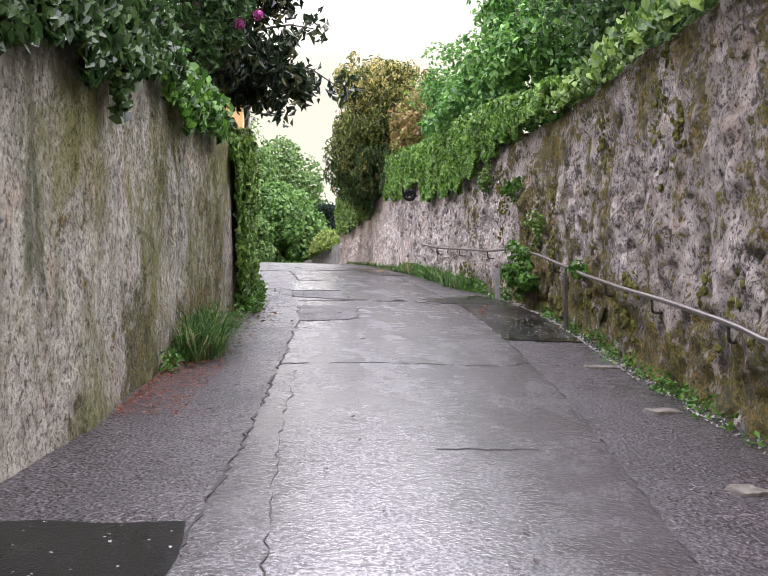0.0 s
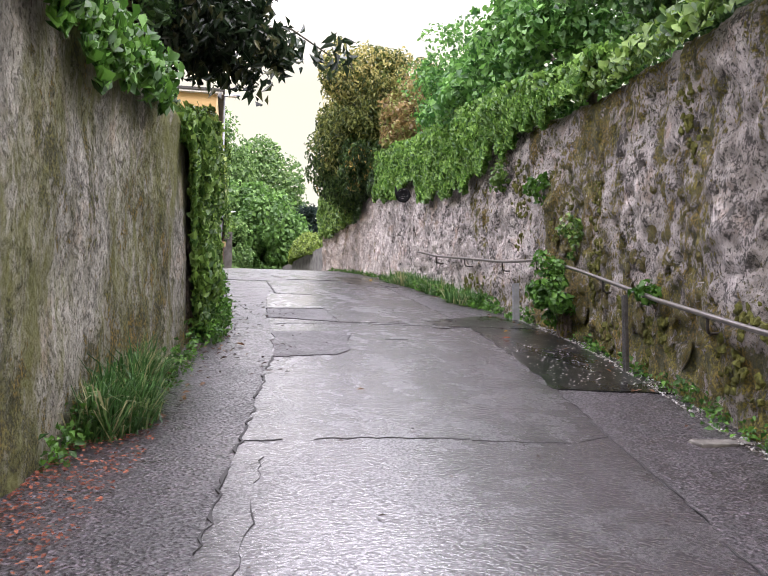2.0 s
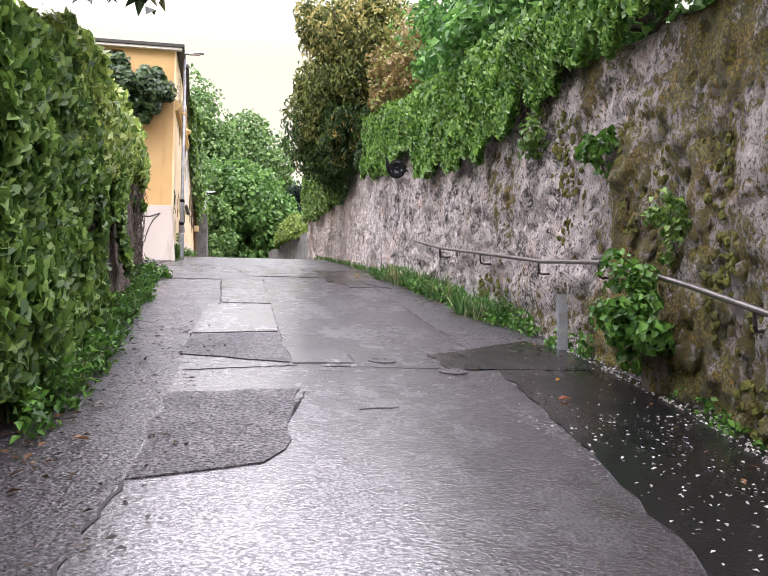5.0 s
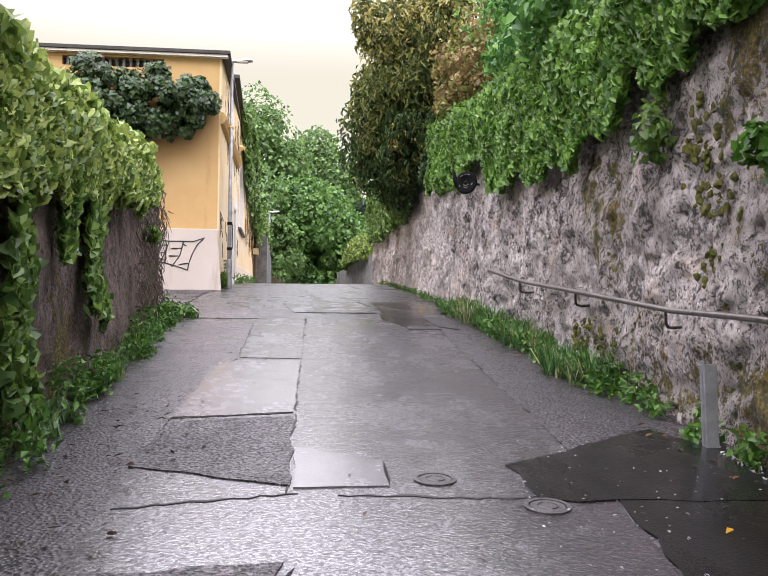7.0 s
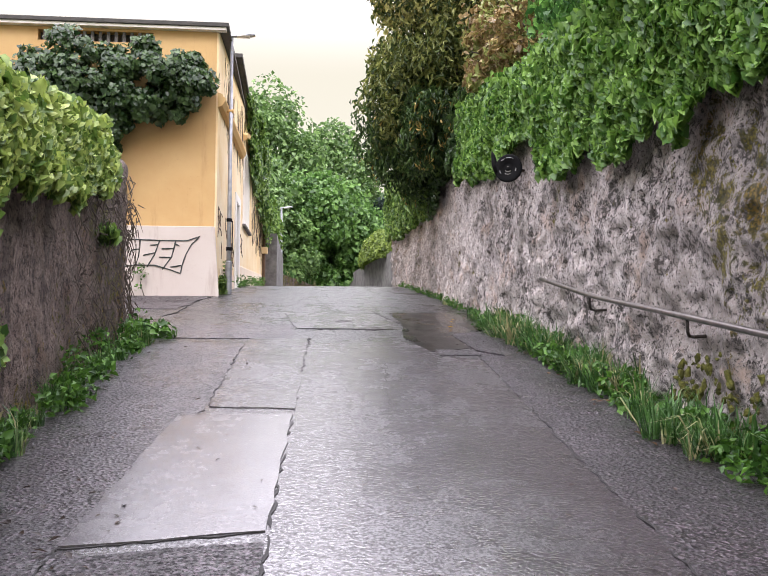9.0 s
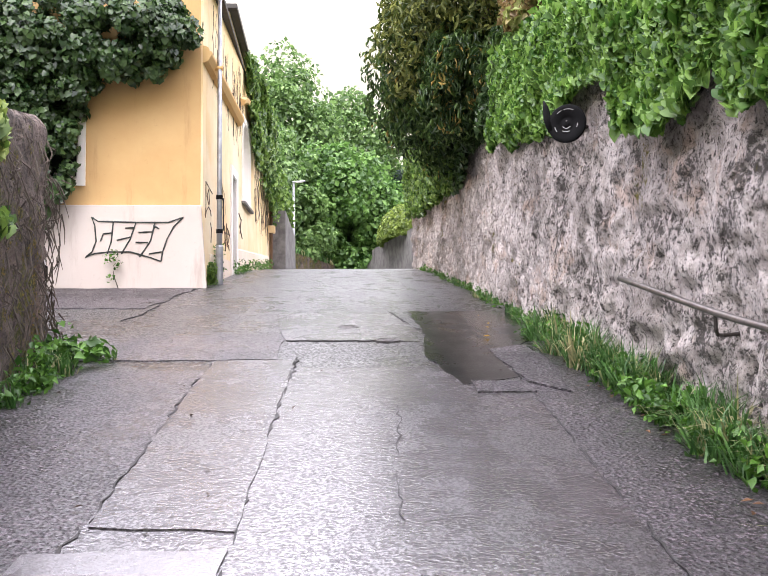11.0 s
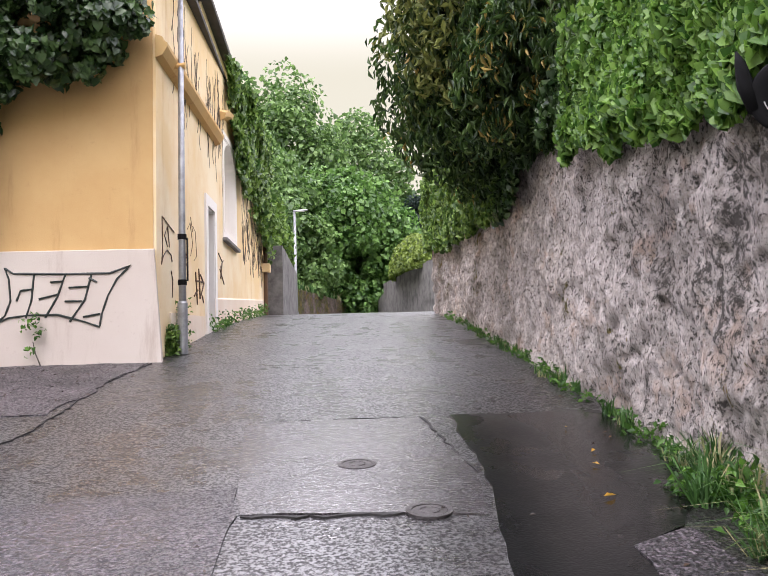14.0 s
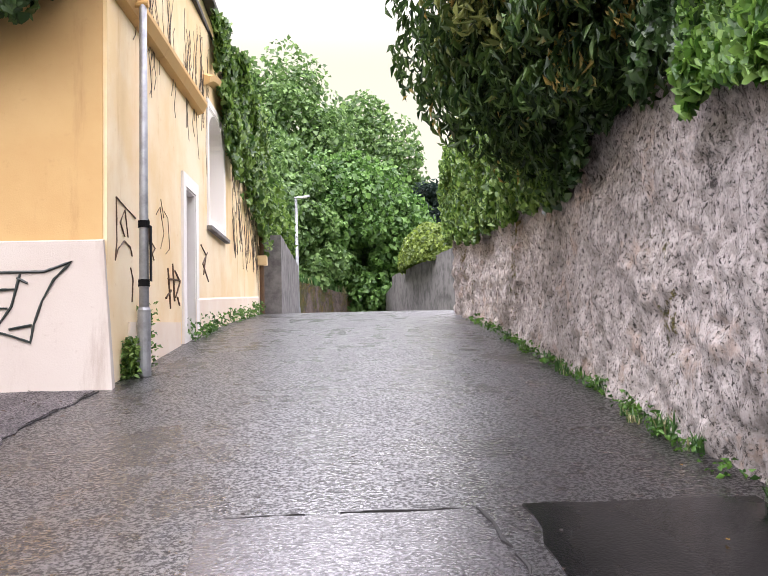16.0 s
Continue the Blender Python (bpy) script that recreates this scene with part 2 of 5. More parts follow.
WHITE_LINE = plain("pale_marking", (0.5, 0.48, 0.48), 0.6)
IRON = plain("cast_iron", (0.13, 0.12, 0.12), 0.4, 0.7, 0.5, 25, 0.6)
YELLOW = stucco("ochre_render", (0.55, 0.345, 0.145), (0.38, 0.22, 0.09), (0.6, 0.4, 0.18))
# side, back and attic render, paler than the front
YELLOW_SIDE = stucco("pale_yellow_render", (0.78, 0.58, 0.31), (0.52, 0.3, 0.11), (0.85, 0.72, 0.5))
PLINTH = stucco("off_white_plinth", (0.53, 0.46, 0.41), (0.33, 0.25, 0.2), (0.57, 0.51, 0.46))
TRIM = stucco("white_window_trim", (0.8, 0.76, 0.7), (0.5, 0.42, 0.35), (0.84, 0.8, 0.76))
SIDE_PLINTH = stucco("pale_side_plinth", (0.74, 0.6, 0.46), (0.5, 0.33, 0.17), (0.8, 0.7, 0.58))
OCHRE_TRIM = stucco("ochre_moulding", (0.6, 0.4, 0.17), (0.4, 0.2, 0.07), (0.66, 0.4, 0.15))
ROOF = plain("dark_roof_edge", (0.06, 0.055, 0.05), 0.7, 0, 0.4, 5)
INK = plain("green_black_paint", (0.012, 0.02, 0.018), 0.5)
INK_BROWN = plain("brown_spray_paint", (0.1, 0.05, 0.02), 0.6)
GLASS_DARK = plain("dark_window_glass", (0.02, 0.023, 0.027), 0.05, 0, 0.2, 2, 0)
BARK = plain("grey_bark", (0.13, 0.11, 0.09), 0.95, 0, 0.6, 14, 0.9)
TWIG = plain("dry_twig", (0.12, 0.095, 0.075), 0.95, 0, 0.5, 20, 0.5)
CAR_WHITE = plain("white_car_paint", (0.75, 0.75, 0.75), 0.25, 0, 0.08, 2, 0)
RUBBER = plain("tyre_rubber", (0.02, 0.02, 0.02), 0.85)
RED_LAMP = plain("red_lamp_glass", (0.35, 0.02, 0.015), 0.15, 0, 0.1, 3, 0)
IVY_BRIGHT = leaf_mat("bright_ivy_leaf", (0.05, 0.15, 0.02), (0.23, 0.39, 0.075))
IVY_DARK = leaf_mat("dark_ivy_leaf", (0.02, 0.055, 0.016), (0.085, 0.15, 0.045), None, 0.1, 0.35)
IVY_YOUNG = leaf_mat("young_ivy_leaf", (0.1, 0.2, 0.03), (0.42, 0.5, 0.13))
IVY_MIXED = leaf_mat("mixed_ivy_leaf", (0.045, 0.12, 0.02), (0.22, 0.34, 0.07))
LAUREL = leaf_mat("narrow_evergreen_leaf", (0.02, 0.055, 0.015), (0.12, 0.2, 0.05), (0.5, 0.36, 0.1), -0.07)
# golden tips, kept mostly to the crown top as if lit from above
GOLD_LEAF = leaf_mat("golden_leaf", (0.05, 0.09, 0.02), (0.3, 0.33, 0.09), (0.62, 0.54, 0.2), 0.16, lit_z=(10.6, 12.0))
RUSSET = leaf_mat("russet_leaf", (0.22, 0.15, 0.06), (0.55, 0.4, 0.18), (0.3, 0.35, 0.1), 0.1)
GREEN_TREE = leaf_mat("fresh_tree_leaf", (0.045, 0.15, 0.03), (0.2, 0.4, 0.09))
# a darker copy of the fresh leaf green, with shade put into its colour
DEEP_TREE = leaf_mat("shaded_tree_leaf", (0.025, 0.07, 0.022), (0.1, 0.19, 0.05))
FAR_TREE = leaf_mat("plane_tree_leaf", (0.07, 0.15, 0.04), (0.24, 0.38, 0.12))
FAR_TREE_B = leaf_mat("bright_bush_leaf", (0.055, 0.14, 0.03), (0.2, 0.36, 0.09))
CONIFER = leaf_mat("blue_conifer", (0.015, 0.032, 0.028), (0.045, 0.075, 0.06))
HEDGE = leaf_mat("clipped_hedge_leaf", (0.09, 0.15, 0.02), (0.28, 0.37, 0.07))
MAGNOLIA = leaf_mat("magnolia_leaf", (0.008, 0.02, 0.008), (0.04, 0.065, 0.03), (0.14, 0.14, 0.06), 0.02, 0.28)
GRASS = leaf_mat("grass_blade", (0.04, 0.12, 0.025), (0.14, 0.28, 0.08), (0.45, 0.41, 0.22), 0.03, 0.45)
WEED = leaf_mat("weed_leaf", (0.035, 0.11, 0.015), (0.13, 0.28, 0.04))
DEAD_LEAF = leaf_mat("dead_leaf", (0.07, 0.035, 0.02), (0.24, 0.12, 0.05), None, 0.1, 0.5)
DARK_LITTER = leaf_mat("wet_leaf", (0.02, 0.013, 0.01), (0.07, 0.045, 0.03), None, 0.1, 0.4)
ORANGE_LEAF = leaf_mat("orange_leaf", (0.5, 0.2, 0.02), (0.65, 0.38, 0.04), None, 0.1, 0.4)
RED_DUST = leaf_mat("rust_red_litter", (0.17, 0.05, 0.03), (0.38, 0.14, 0.08), None, 0.1, 0.8)
PETAL = leaf_mat("pale_petal", (0.4, 0.36, 0.33), (0.7, 0.66, 0.62))
FLOWER = leaf_mat("magenta_flower", (0.4, 0.04, 0.22), (0.65, 0.16, 0.45))


# ---- shared shapes ----
GROUND_Y = np.array([-60, -30, 0, 9, 13.6, 17.2, 23.2, 32.6, 38, 45, 50, 56, 70, 100, 160, 400])
GROUND_Z = np.array([-10.5, -5.4, -0.05, 1.56, 2.43, 3.06, 4.13, 5.55, 6.28, 6.93, 7.12, 6.95, 5.6, 2.5, 0.0, -1.0])
_ty = np.arange(-60, 400.01, 0.5)
_tz = np.interp(_ty, GROUND_Y, GROUND_Z)
for _ in range(3):
    _tz[2:-2] = (_tz[:-4] + _tz[1:-3] + _tz[2:-2] + _tz[3:-1] + _tz[4:]) / 5


def gz(y):
    return float(np.interp(y, _ty, _tz))


RIGHT = [(-14, 0.6), (-6, 1.9), (1, 3.1), (5.5, 3.85), (8.5, 4.35), (10.9, 4.88), (13.5, 5.33), (16, 5.53), (20, 5.55), (27, 5.62), (33, 5.65), (38, 5.68), (42, 5.64)]
LEFT_NEAR = [(-14, -5.8), (-6, -3.8), (0, -2.45), (5.1, -1.17), (6.2, -0.9), (9.3, -0.47), (11.6, -0.02), (13.0, 0.15)]
LEFT_FAR = [(13.0, 0.15), (14, 0.28), (16, 0.36), (20, 0.4), (24.4, 0.25)]
RIGHT_TOP = [(-14, 1.2), (0, 3.6), (5.5, 4.5), (8.3, 4.9), (10.4, 5.25), (14, 5.8), (18, 6.4), (24, 7.1), (30, 8.0), (38, 8.4), (46, 8.6)]
LEFT_TOP = [(-14, 0.6), (0, 3.05), (5, 3.8), (7, 4.2), (9.4, 4.55), (12.3, 4.8), (16, 5.3), (20, 5.9), (24.5, 6.7)]


def along(table, y):
    return float(np.interp(y, [p[0] for p in table], [p[1] for p in table]))


def part(name, bm, material, parent=None, label=""):
    me = bpy.data.meshes.new(name)
    bm.to_mesh(me)
    bm.free()
    me.materials.append(material)
    ob = new(name, me)
    if parent:
        ob.parent = parent
    if label:
        ob["label"] = label
    return ob


def shade(ob):
    ob.data.shade_smooth()
    return ob


def base(name, place, label, category, group="", kind=""):
    ob = new(name)
    ob.location = place
    ob.empty_display_size = 0.2
    bpy.context.view_layer.update()
    return tagged(ob, label, category, group, kind)


def world_part(name, bm, material, parent, label=""):
    """A part whose mesh is written in world places."""
    ob = part(name, bm, material, parent, label)
    ob.matrix_parent_inverse = Matrix.Translation(parent.location).inverted() if parent.parent is None else Matrix()
    return ob


def box(lo, hi, bevel=0.0, bm=None):
    bm = bm or bmesh.new()
    c, d = [(a + b) / 2 for a, b in zip(lo, hi)], [b - a for a, b in zip(lo, hi)]
    r = bmesh.ops.create_cube(bm, size=1, matrix=Matrix.Translation(c) @ Matrix.Diagonal((*d, 1)))
    if bevel:
        es = {e for v in r["verts"] for e in v.link_edges}
        bmesh.ops.bevel(bm, geom=list(es), offset=bevel, segments=2, affect="EDGES", profile=0.6)
    return bm


def tube(points, radii, sides=8, bm=None, caps=True):
    """A tapered tube along points."""
    bm = bm or bmesh.new()
    pts = [Vector(p) for p in points]
    rings = []
    for i, p in enumerate(pts):
        d = (pts[min(i + 1, len(pts) - 1)] - pts[max(i - 1, 0)]).normalized()
        u = d.orthogonal().normalized() if i == 0 else (u - d * u.dot(d)).normalized()
        v = d.cross(u)
        r = radii[i] if isinstance(radii, (list, tuple)) else radii
        rings.append([bm.verts.new(p + (u * math.cos(a) + v * math.sin(a)) * r) for a in (2 * math.pi * k / sides for k in range(sides))])
    for a, b in zip(rings, rings[1:]):
        for k in range(sides):
            bm.faces.new((a[k], a[(k + 1) % sides], b[(k + 1) % sides], b[k]))
    if caps:
        bm.faces.new(rings[0][::-1])
        bm.faces.new(rings[-1])
    return bm


def mesh_from(name, verts, faces, material):
    """Fast mesh from an array of places and an array of triangles or quads."""
    me = bpy.data.meshes.new(name)
    k = faces.shape[1]
    me.vertices.add(len(verts))
    me.vertices.foreach_set("co", np.ascontiguousarray(verts, dtype=np.float32).ravel())
    me.loops.add(faces.size)
    me.loops.foreach_set("vertex_index", np.ascontiguousarray(faces, dtype=np.int32).ravel())
    me.polygons.add(len(faces))
    me.polygons.foreach_set("loop_start", np.arange(0, faces.size, k, dtype=np.int32))
    me.update(calc_edges=True)
    me.validate()
    me.materials.append(material)
    return me


rng = np.random.default_rng(7)


def unit(a):
    return a / np.maximum(np.linalg.norm(a, axis=1, keepdims=True), 1e-6)


def leaves(name, at, facing, size, material, aspect=0.6, droop=0.4, lobed=False, jitter=0.7, fold=0.18):
    """One mesh of many leaves: at, facing: N x 3; the tip hangs by droop."""
    n = len(at)
    nrm = unit(facing + rng.normal(0, jitter, (n, 3)))
    tip = rng.normal(0, 1, (n, 3)) + np.array([0, 0, -2.2 * droop])
    tip = unit(tip - nrm * np.sum(tip * nrm, axis=1, keepdims=True))
    side = np.cross(nrm, tip)
    s = (size * rng.uniform(0.6, 1.35, n))[:, None]
    w = s * aspect
    up = nrm * s * fold
    if lobed:
        shape = [(0, -0.4, 0), (0.45, -0.45, 0.8), (0.42, 0.02, 0.8), (0, 0.55, -0.4), (-0.42, 0.02, 0.8), (-0.45, -0.45, 0.8)]
        vs = [at + side * w * a * 1.2 + tip * s * b + up * c for a, b, c in shape]
        tri = [(0, 1, 2), (0, 2, 3), (0, 3, 4), (0, 4, 5)]
    else:
        vs = [at - tip * s * 0.5, at + side * w * 0.5 + up, at + tip * s * 0.5 - up * 0.8, at - side * w * 0.5 + up]
        tri = [(0, 1, 2), (0, 2, 3)]
    k = len(vs)
    verts = np.stack(vs, axis=1).reshape(-1, 3)
    f = (np.arange(n)[:, None, None] * k + np.array(tri)[None]).reshape(-1, 3)
    return mesh_from(name, verts, f, material)


def clump_points(centre, radii, clumps, per, spread=0.28, hollow=0.55, flat=0.0):
    """Leaf places and facings for a crown: clumps scattered through the outer part of an ellipsoid."""
    d = unit(rng.normal(0, 1, (clumps, 3)))
    if flat:
        d[:, 2] = np.where(d[:, 2] < -flat, -flat * rng.uniform(0.4, 1, clumps), d[:, 2])
    r = hollow + (1 - hollow) * rng.uniform(0, 1, clumps) ** 0.6
    radii = np.array(radii)
    cc = np.array(centre) + d * r[:, None] * radii
    cr = spread * radii.mean() * rng.uniform(0.55, 1.3, clumps)
    idx = np.repeat(np.arange(clumps), per)
    q = unit(rng.normal(0, 1, (len(idx), 3)))
    rr = rng.uniform(0.45, 1, len(idx)) ** 0.5
    at = cc[idx] + q * rr[:, None] * cr[idx][:, None]
    face = q * 0.8 + d[idx] * 0.4 + np.array([0, 0, 0.55])
    return at, face


def blades(name, at, height, material, lean=0.5, width=0.012):
    n = len(at)
    a = rng.uniform(0, 2 * math.pi, n)
    d = np.stack([np.cos(a), np.sin(a), np.zeros(n)], 1)
    s = np.stack([-np.sin(a), np.cos(a), np.zeros(n)], 1)
    h = (height * rng.uniform(0.4, 1.3, n))[:, None]
    l = (lean * rng.uniform(0.1, 1.4, n))[:, None]
    z = np.array([0, 0, 1.0])
    w = width * rng.uniform(0.6, 1.3, n)[:, None]
    vs = [at - s * w, at + s * w, at + z * h * 0.6 + d * h * l * 0.35 + s * w * 0.8, at + z * h * 0.6 + d * h * l * 0.35 - s * w * 0.8, at + z * h * (1 - 0.35 * l) + d * h * l]
    verts = np.stack(vs, 1).reshape(-1, 3)
    f = (np.arange(n)[:, None, None] * 5 + np.array([(0, 1, 2), (0, 2, 3), (3, 2, 4)])[None]).reshape(-1, 3)
    return mesh_from(name, verts, f, material)


def drape(poly, lift, thick=0.03):
    """A thin slab with the outline poly laid on the sloping ground."""
    bm = bmesh.new()
    bm.faces.new([bm.verts.new((x, y, 0)) for x, y in poly])
    ys = [p[1] for p in poly]
    k = math.floor(min(ys) / 0.5) * 0.5 + 0.5
    while k < max(ys):
        bmesh.ops.bisect_plane(bm, geom=bm.verts[:] + bm.edges[:] + bm.faces[:], plane_co=(0, k, 0), plane_no=(0, 1, 0))
        k += 0.5
    for v in bm.verts:
        v.co.z = gz(v.co.y) + lift
    bmesh.ops.recalc_face_normals(bm, faces=bm.faces[:])
    if bm.faces[0].normal.z < 0:
        bmesh.ops.reverse_faces(bm, faces=bm.faces[:])
    edge = [e for e in bm.edges if len(e.link_faces) == 1]
    r = bmesh.ops.extrude_edge_only(bm, edges=edge)
    for v in r["geom"]:
        if isinstance(v, bmesh.types.BMVert):
            v.co.z -= thick
    return bm


def ragged(poly, step=0.25, amount=0.03, closed=True):
    """The outline with small irregular kinks, as a cut or worn edge has."""
    out = []
    pts = poly + poly[:1] if closed else poly
    for (x0, y0), (x1, y1) in zip(pts, pts[1:]):
        n = max(1, int(math.hypot(x1 - x0, y1 - y0) / step))
        for i in range(n):
            f = i / n
            out.append((x0 + (x1 - x0) * f + (random.uniform(-amount, amount) if i else 0), y0 + (y1 - y0) * f + (random.uniform(-amount, amount) if i else 0)))
    if not closed:
        out.append(pts[-1])
    return out


# ---- ground, road and walls ----
def sheet(name, xs, ys, drop, material):
    gx, gy = np.meshgrid(np.array(xs, float), np.array(ys, float))
    z = np.interp(gy, _ty, _tz) + drop(gx, gy)
    v = np.stack([gx, gy, z], -1).reshape(-1, 3)
    n, m = len(xs), len(ys)
    i = (np.arange(m - 1)[:, None] * n + np.arange(n - 1)[None]).ravel()
    return new(name, mesh_from(name, v, np.stack([i, i + 1, i + n + 1, i + n], 1), material))


ground = sheet("ground", [-600, -200, -80, -30, -15, -5, 0, 3, 8, 20, 40, 90, 250, 600], list(_ty[::4]) + [600, 900], lambda x, y: -0.08 + 0 * x, GRASS_GROUND)
tagged(ground, "grassy sloping ground beyond the walls", "ground", kind="structure")


def strip(name, left, right, y0, y1, lift, material, label):
    bm = bmesh.new()
    last = None
    y = y0
    while y <= y1 + 1e-6:
        row = [bm.verts.new((x, y, gz(y) + lift)) for x in np.linspace(left(y), right(y), 9)]
        if last:
            for k in range(8):
                bm.faces.new((last[k], last[k + 1], row[k + 1], row[k]))
        last = row
        y += 0.5
    return tagged(part(name, bm, material), label, "road", kind="structure")


def lane_left(y):
    if y <= 24.4:
        return along(LEFT_NEAR + LEFT_FAR, y) - 0.3
    return -10.0 if y < 32.5 else 0.5


road = strip("road", lane_left, lambda y: along(RIGHT, y) + 0.3 if y < 46 else 5.4, -14, 24, 0.0, ASPHALT_EDGE, "wet coarse grey asphalt lane climbing between old walls")
strip("road_upper", lambda y: lane_left(y) if y > 24.2 else 0.0, lambda y: along(RIGHT, y) + 0.3 if y < 46 else 6.0, 24, 90, 0.0, ASPHALT_UPPER, "wet asphalt lane at the crest and the driveway mouth")

# centre carriageway between its two seams
SEAM_LEFT = [(-14, -2.4), (3.8, -0.23), (4.44, -0.11), (5.9, 0.16), (8.96, 0.6), (12.4, 1.07), (14.3, 1.22), (17.3, 1.35), (20.4, 1.74), (24.4, 1.84)]
SEAM_RIGHT = [(-14, -1.0), (3.8, 2.15), (5.4, 2.56), (7.7, 3.07), (10.9, 3.65), (12.4, 3.85), (15.3, 4.2), (17.2, 4.3), (20, 4.42), (24.0, 4.62)]
SEAM_MID = [(12.3, 1.95), (15.4, 2.25), (17.3, 2.33), (20.0, 2.44), (23, 2.57), (25, 2.66)]
strip("carriageway", lambda y: along(SEAM_LEFT, y), lambda y: along(SEAM_RIGHT, y), -14, 24, 0.007, ASPHALT_MID, "worn smooth wet asphalt carriageway in the middle of the lane")


def crack_run(name, pts, width, along_y):
    """A crumbling seam: short dark lengths of uneven width with gaps between."""
    bm_all = bmesh.new()
    k = 0
    while k < len(pts) - 2:
        n = random.randint(4, 16)
        run = pts[k:k + n]
        if len(run) > 2:
            w = [width * random.uniform(0.15, 1.0) for _ in run]
            w[0] = w[-1] = width * 0.1
            if along_y:
                poly = [(x - a / 2, y) for (x, y), a in zip(run, w)] + [(x + a / 2, y) for (x, y), a in list(zip(run, w))[::-1]]
            else:
                poly = [(x, y - a / 2) for (x, y), a in zip(run, w)] + [(x, y + a / 2) for (x, y), a in list(zip(run, w))[::-1]]
            bm = drape(poly, 0.0125, 0.02)
            me = bpy.data.meshes.new("piece")
            bm.to_mesh(me)
            bm.free()
            bm_all.from_mesh(me)
            bpy.data.meshes.remove(me)
        k += n - 1 + random.choice((0, 0, 1, 3))
    return tagged(part(name, bm_all, CRACK), "dark crumbling seam in the wet asphalt", "road seam", kind="structure")


def seam(name, table, y0, y1, width):
    pts = [(along(table, y) + random.uniform(-0.018, 0.018) + 0.03 * noise.noise((y * 1.7, width, 3)), y) for y in np.arange(y0, y1, 0.09)]
    return crack_run(name, pts, width, True)


def cross_seam(name, pts, width=0.03):
    return crack_run(name, ragged(pts, 0.07, 0.02, False), width * 2.2, False)


seam("road_seam", SEAM_LEFT, -4, 12.3, 0.03)
seam("road_seam", SEAM_LEFT, 16.5, 24.4, 0.022)
seam("road_seam", SEAM_RIGHT, -4, 12.6, 0.018)
seam("road_seam", SEAM_RIGHT, 15, 24, 0.02)
seam("road_seam", SEAM_MID, 15.4, 24.6, 0.032)
seam("road_seam", [(3, 0.12), (4.16, 0.22), (5.91, 0.39), (8.5, 0.71)], 3.2, 8.6, 0.008)
cross_seam("road_seam", [(0.6, 8.9), (1.4, 8.95), (2.2, 8.9)], 0.013)
cross_seam("road_seam", [(2.2, 8.85), (2.9, 8.75), (3.3, 8.95)], 0.009)
cross_seam("road_seam", [(1.4, 5.6), (2.1, 5.55)], 0.009)
cross_seam("road_seam", [(1.1, 12.3), (1.8, 12.5), (2.3, 14.4)], 0.011)
cross_seam("road_seam", [(2.6, 13.7), (3.0, 13.8)], 0.023)
cross_seam("road_seam", [(1.3, 15.2), (2.25, 15.4), (3.5, 15.25), (4.1, 15.3)], 0.013)
cross_seam("road_seam", [(1.35, 17.33), (2.33, 17.5)], 0.012)
cross_seam("road_seam", [(2.9, 16.05), (2.88, 15.5)], 0.013)

cross_seam("road_seam", [(2.25, 28.21), (2.77, 28.26), (3.78, 28.26)], 0.01)
cross_seam("road_seam", [(2.48, 25.64), (3.04, 25.59), (3.47, 25.61)], 0.02)
cross_seam("road_seam", [(3.0, 26.95), (3.35, 26.9)], 0.014)
seam("road_seam", [(26.43, 4.04), (27.14, 3.95), (28.38, 3.84)], 26.4, 28.3, 0.03)
seam("road_seam", [(20.3, 3.25), (22.7, 3.46)], 20.3, 22.7, 0.01)
seam("road_seam", [(27.5, 0.26), (28.3, 0.4), (30.6, 0.38), (32.4, 0.62)], 27.5, 32.3, 0.02)


def road_patch(poly, lift, material, label, edge=0.03):
    return tagged(part("road_patch", drape(ragged(poly, 0.2, edge), lift, 0.03), material), label, "road patch", kind="structure")


road_patch([(1.07, 12.27), (1.82, 12.5), (1.97, 12.75), (2.24, 14.4), (1.22, 14.3)], 0.017, ASPHALT_PATCH, "coarse grey asphalt patch in the carriageway")
road_patch([(1.26, 16.0), (2.28, 15.55), (2.33, 17.35), (1.36, 17.2)], 0.017, ASPHALT_PATCH, "coarse grey asphalt patch in the carriageway")
road_patch([(1.36, 17.35), (2.33, 17.5), (2.45, 20.0), (1.55, 20.0)], 0.018, ASPHALT_SMOOTH, "smooth pale wet asphalt patch", 0.015)
road_patch([(2.3, 15.5), (2.88, 15.5), (2.9, 16.05), (2.33, 16.4)], 0.018, ASPHALT_SMOOTH, "smooth pale wet asphalt patch", 0.015)
road_patch([(1.76, 20.3), (2.46, 20.2), (2.62, 24.4), (1.86, 24.4)], 0.016, ASPHALT_MID, "smooth pale wet asphalt patch", 0.015)
road_patch([(3.58, 10.65), (4.8, 10.45), (5.25, 13.0), (5.5, 16.5), (4.25, 15.6), (3.85, 12.4)], 0.014, ASPHALT_DARK, "dark wet tarmac patch beside the rough wall")
road_patch([(3.73, 15.2), (5.1, 15.1), (5.45, 16.0), (5.1, 16.8), (3.7, 15.9)], 0.018, ASPHALT_DARK, "dark wet tarmac patch beside the rough wall", 0.05)
road_patch([(-1.6, 2.6), (-0.3, 2.6), (-0.16, 4.38), (-1.25, 4.45)], 0.014, ASPHALT_DARK, "dark wet tarmac patch at the wall foot")
road_patch([(4.12, 22.9), (4.6, 22.9), (4.6, 23.25), (4.14, 23.35)], 0.02, ASPHALT_PATCH, "small square asphalt patch", 0.01)
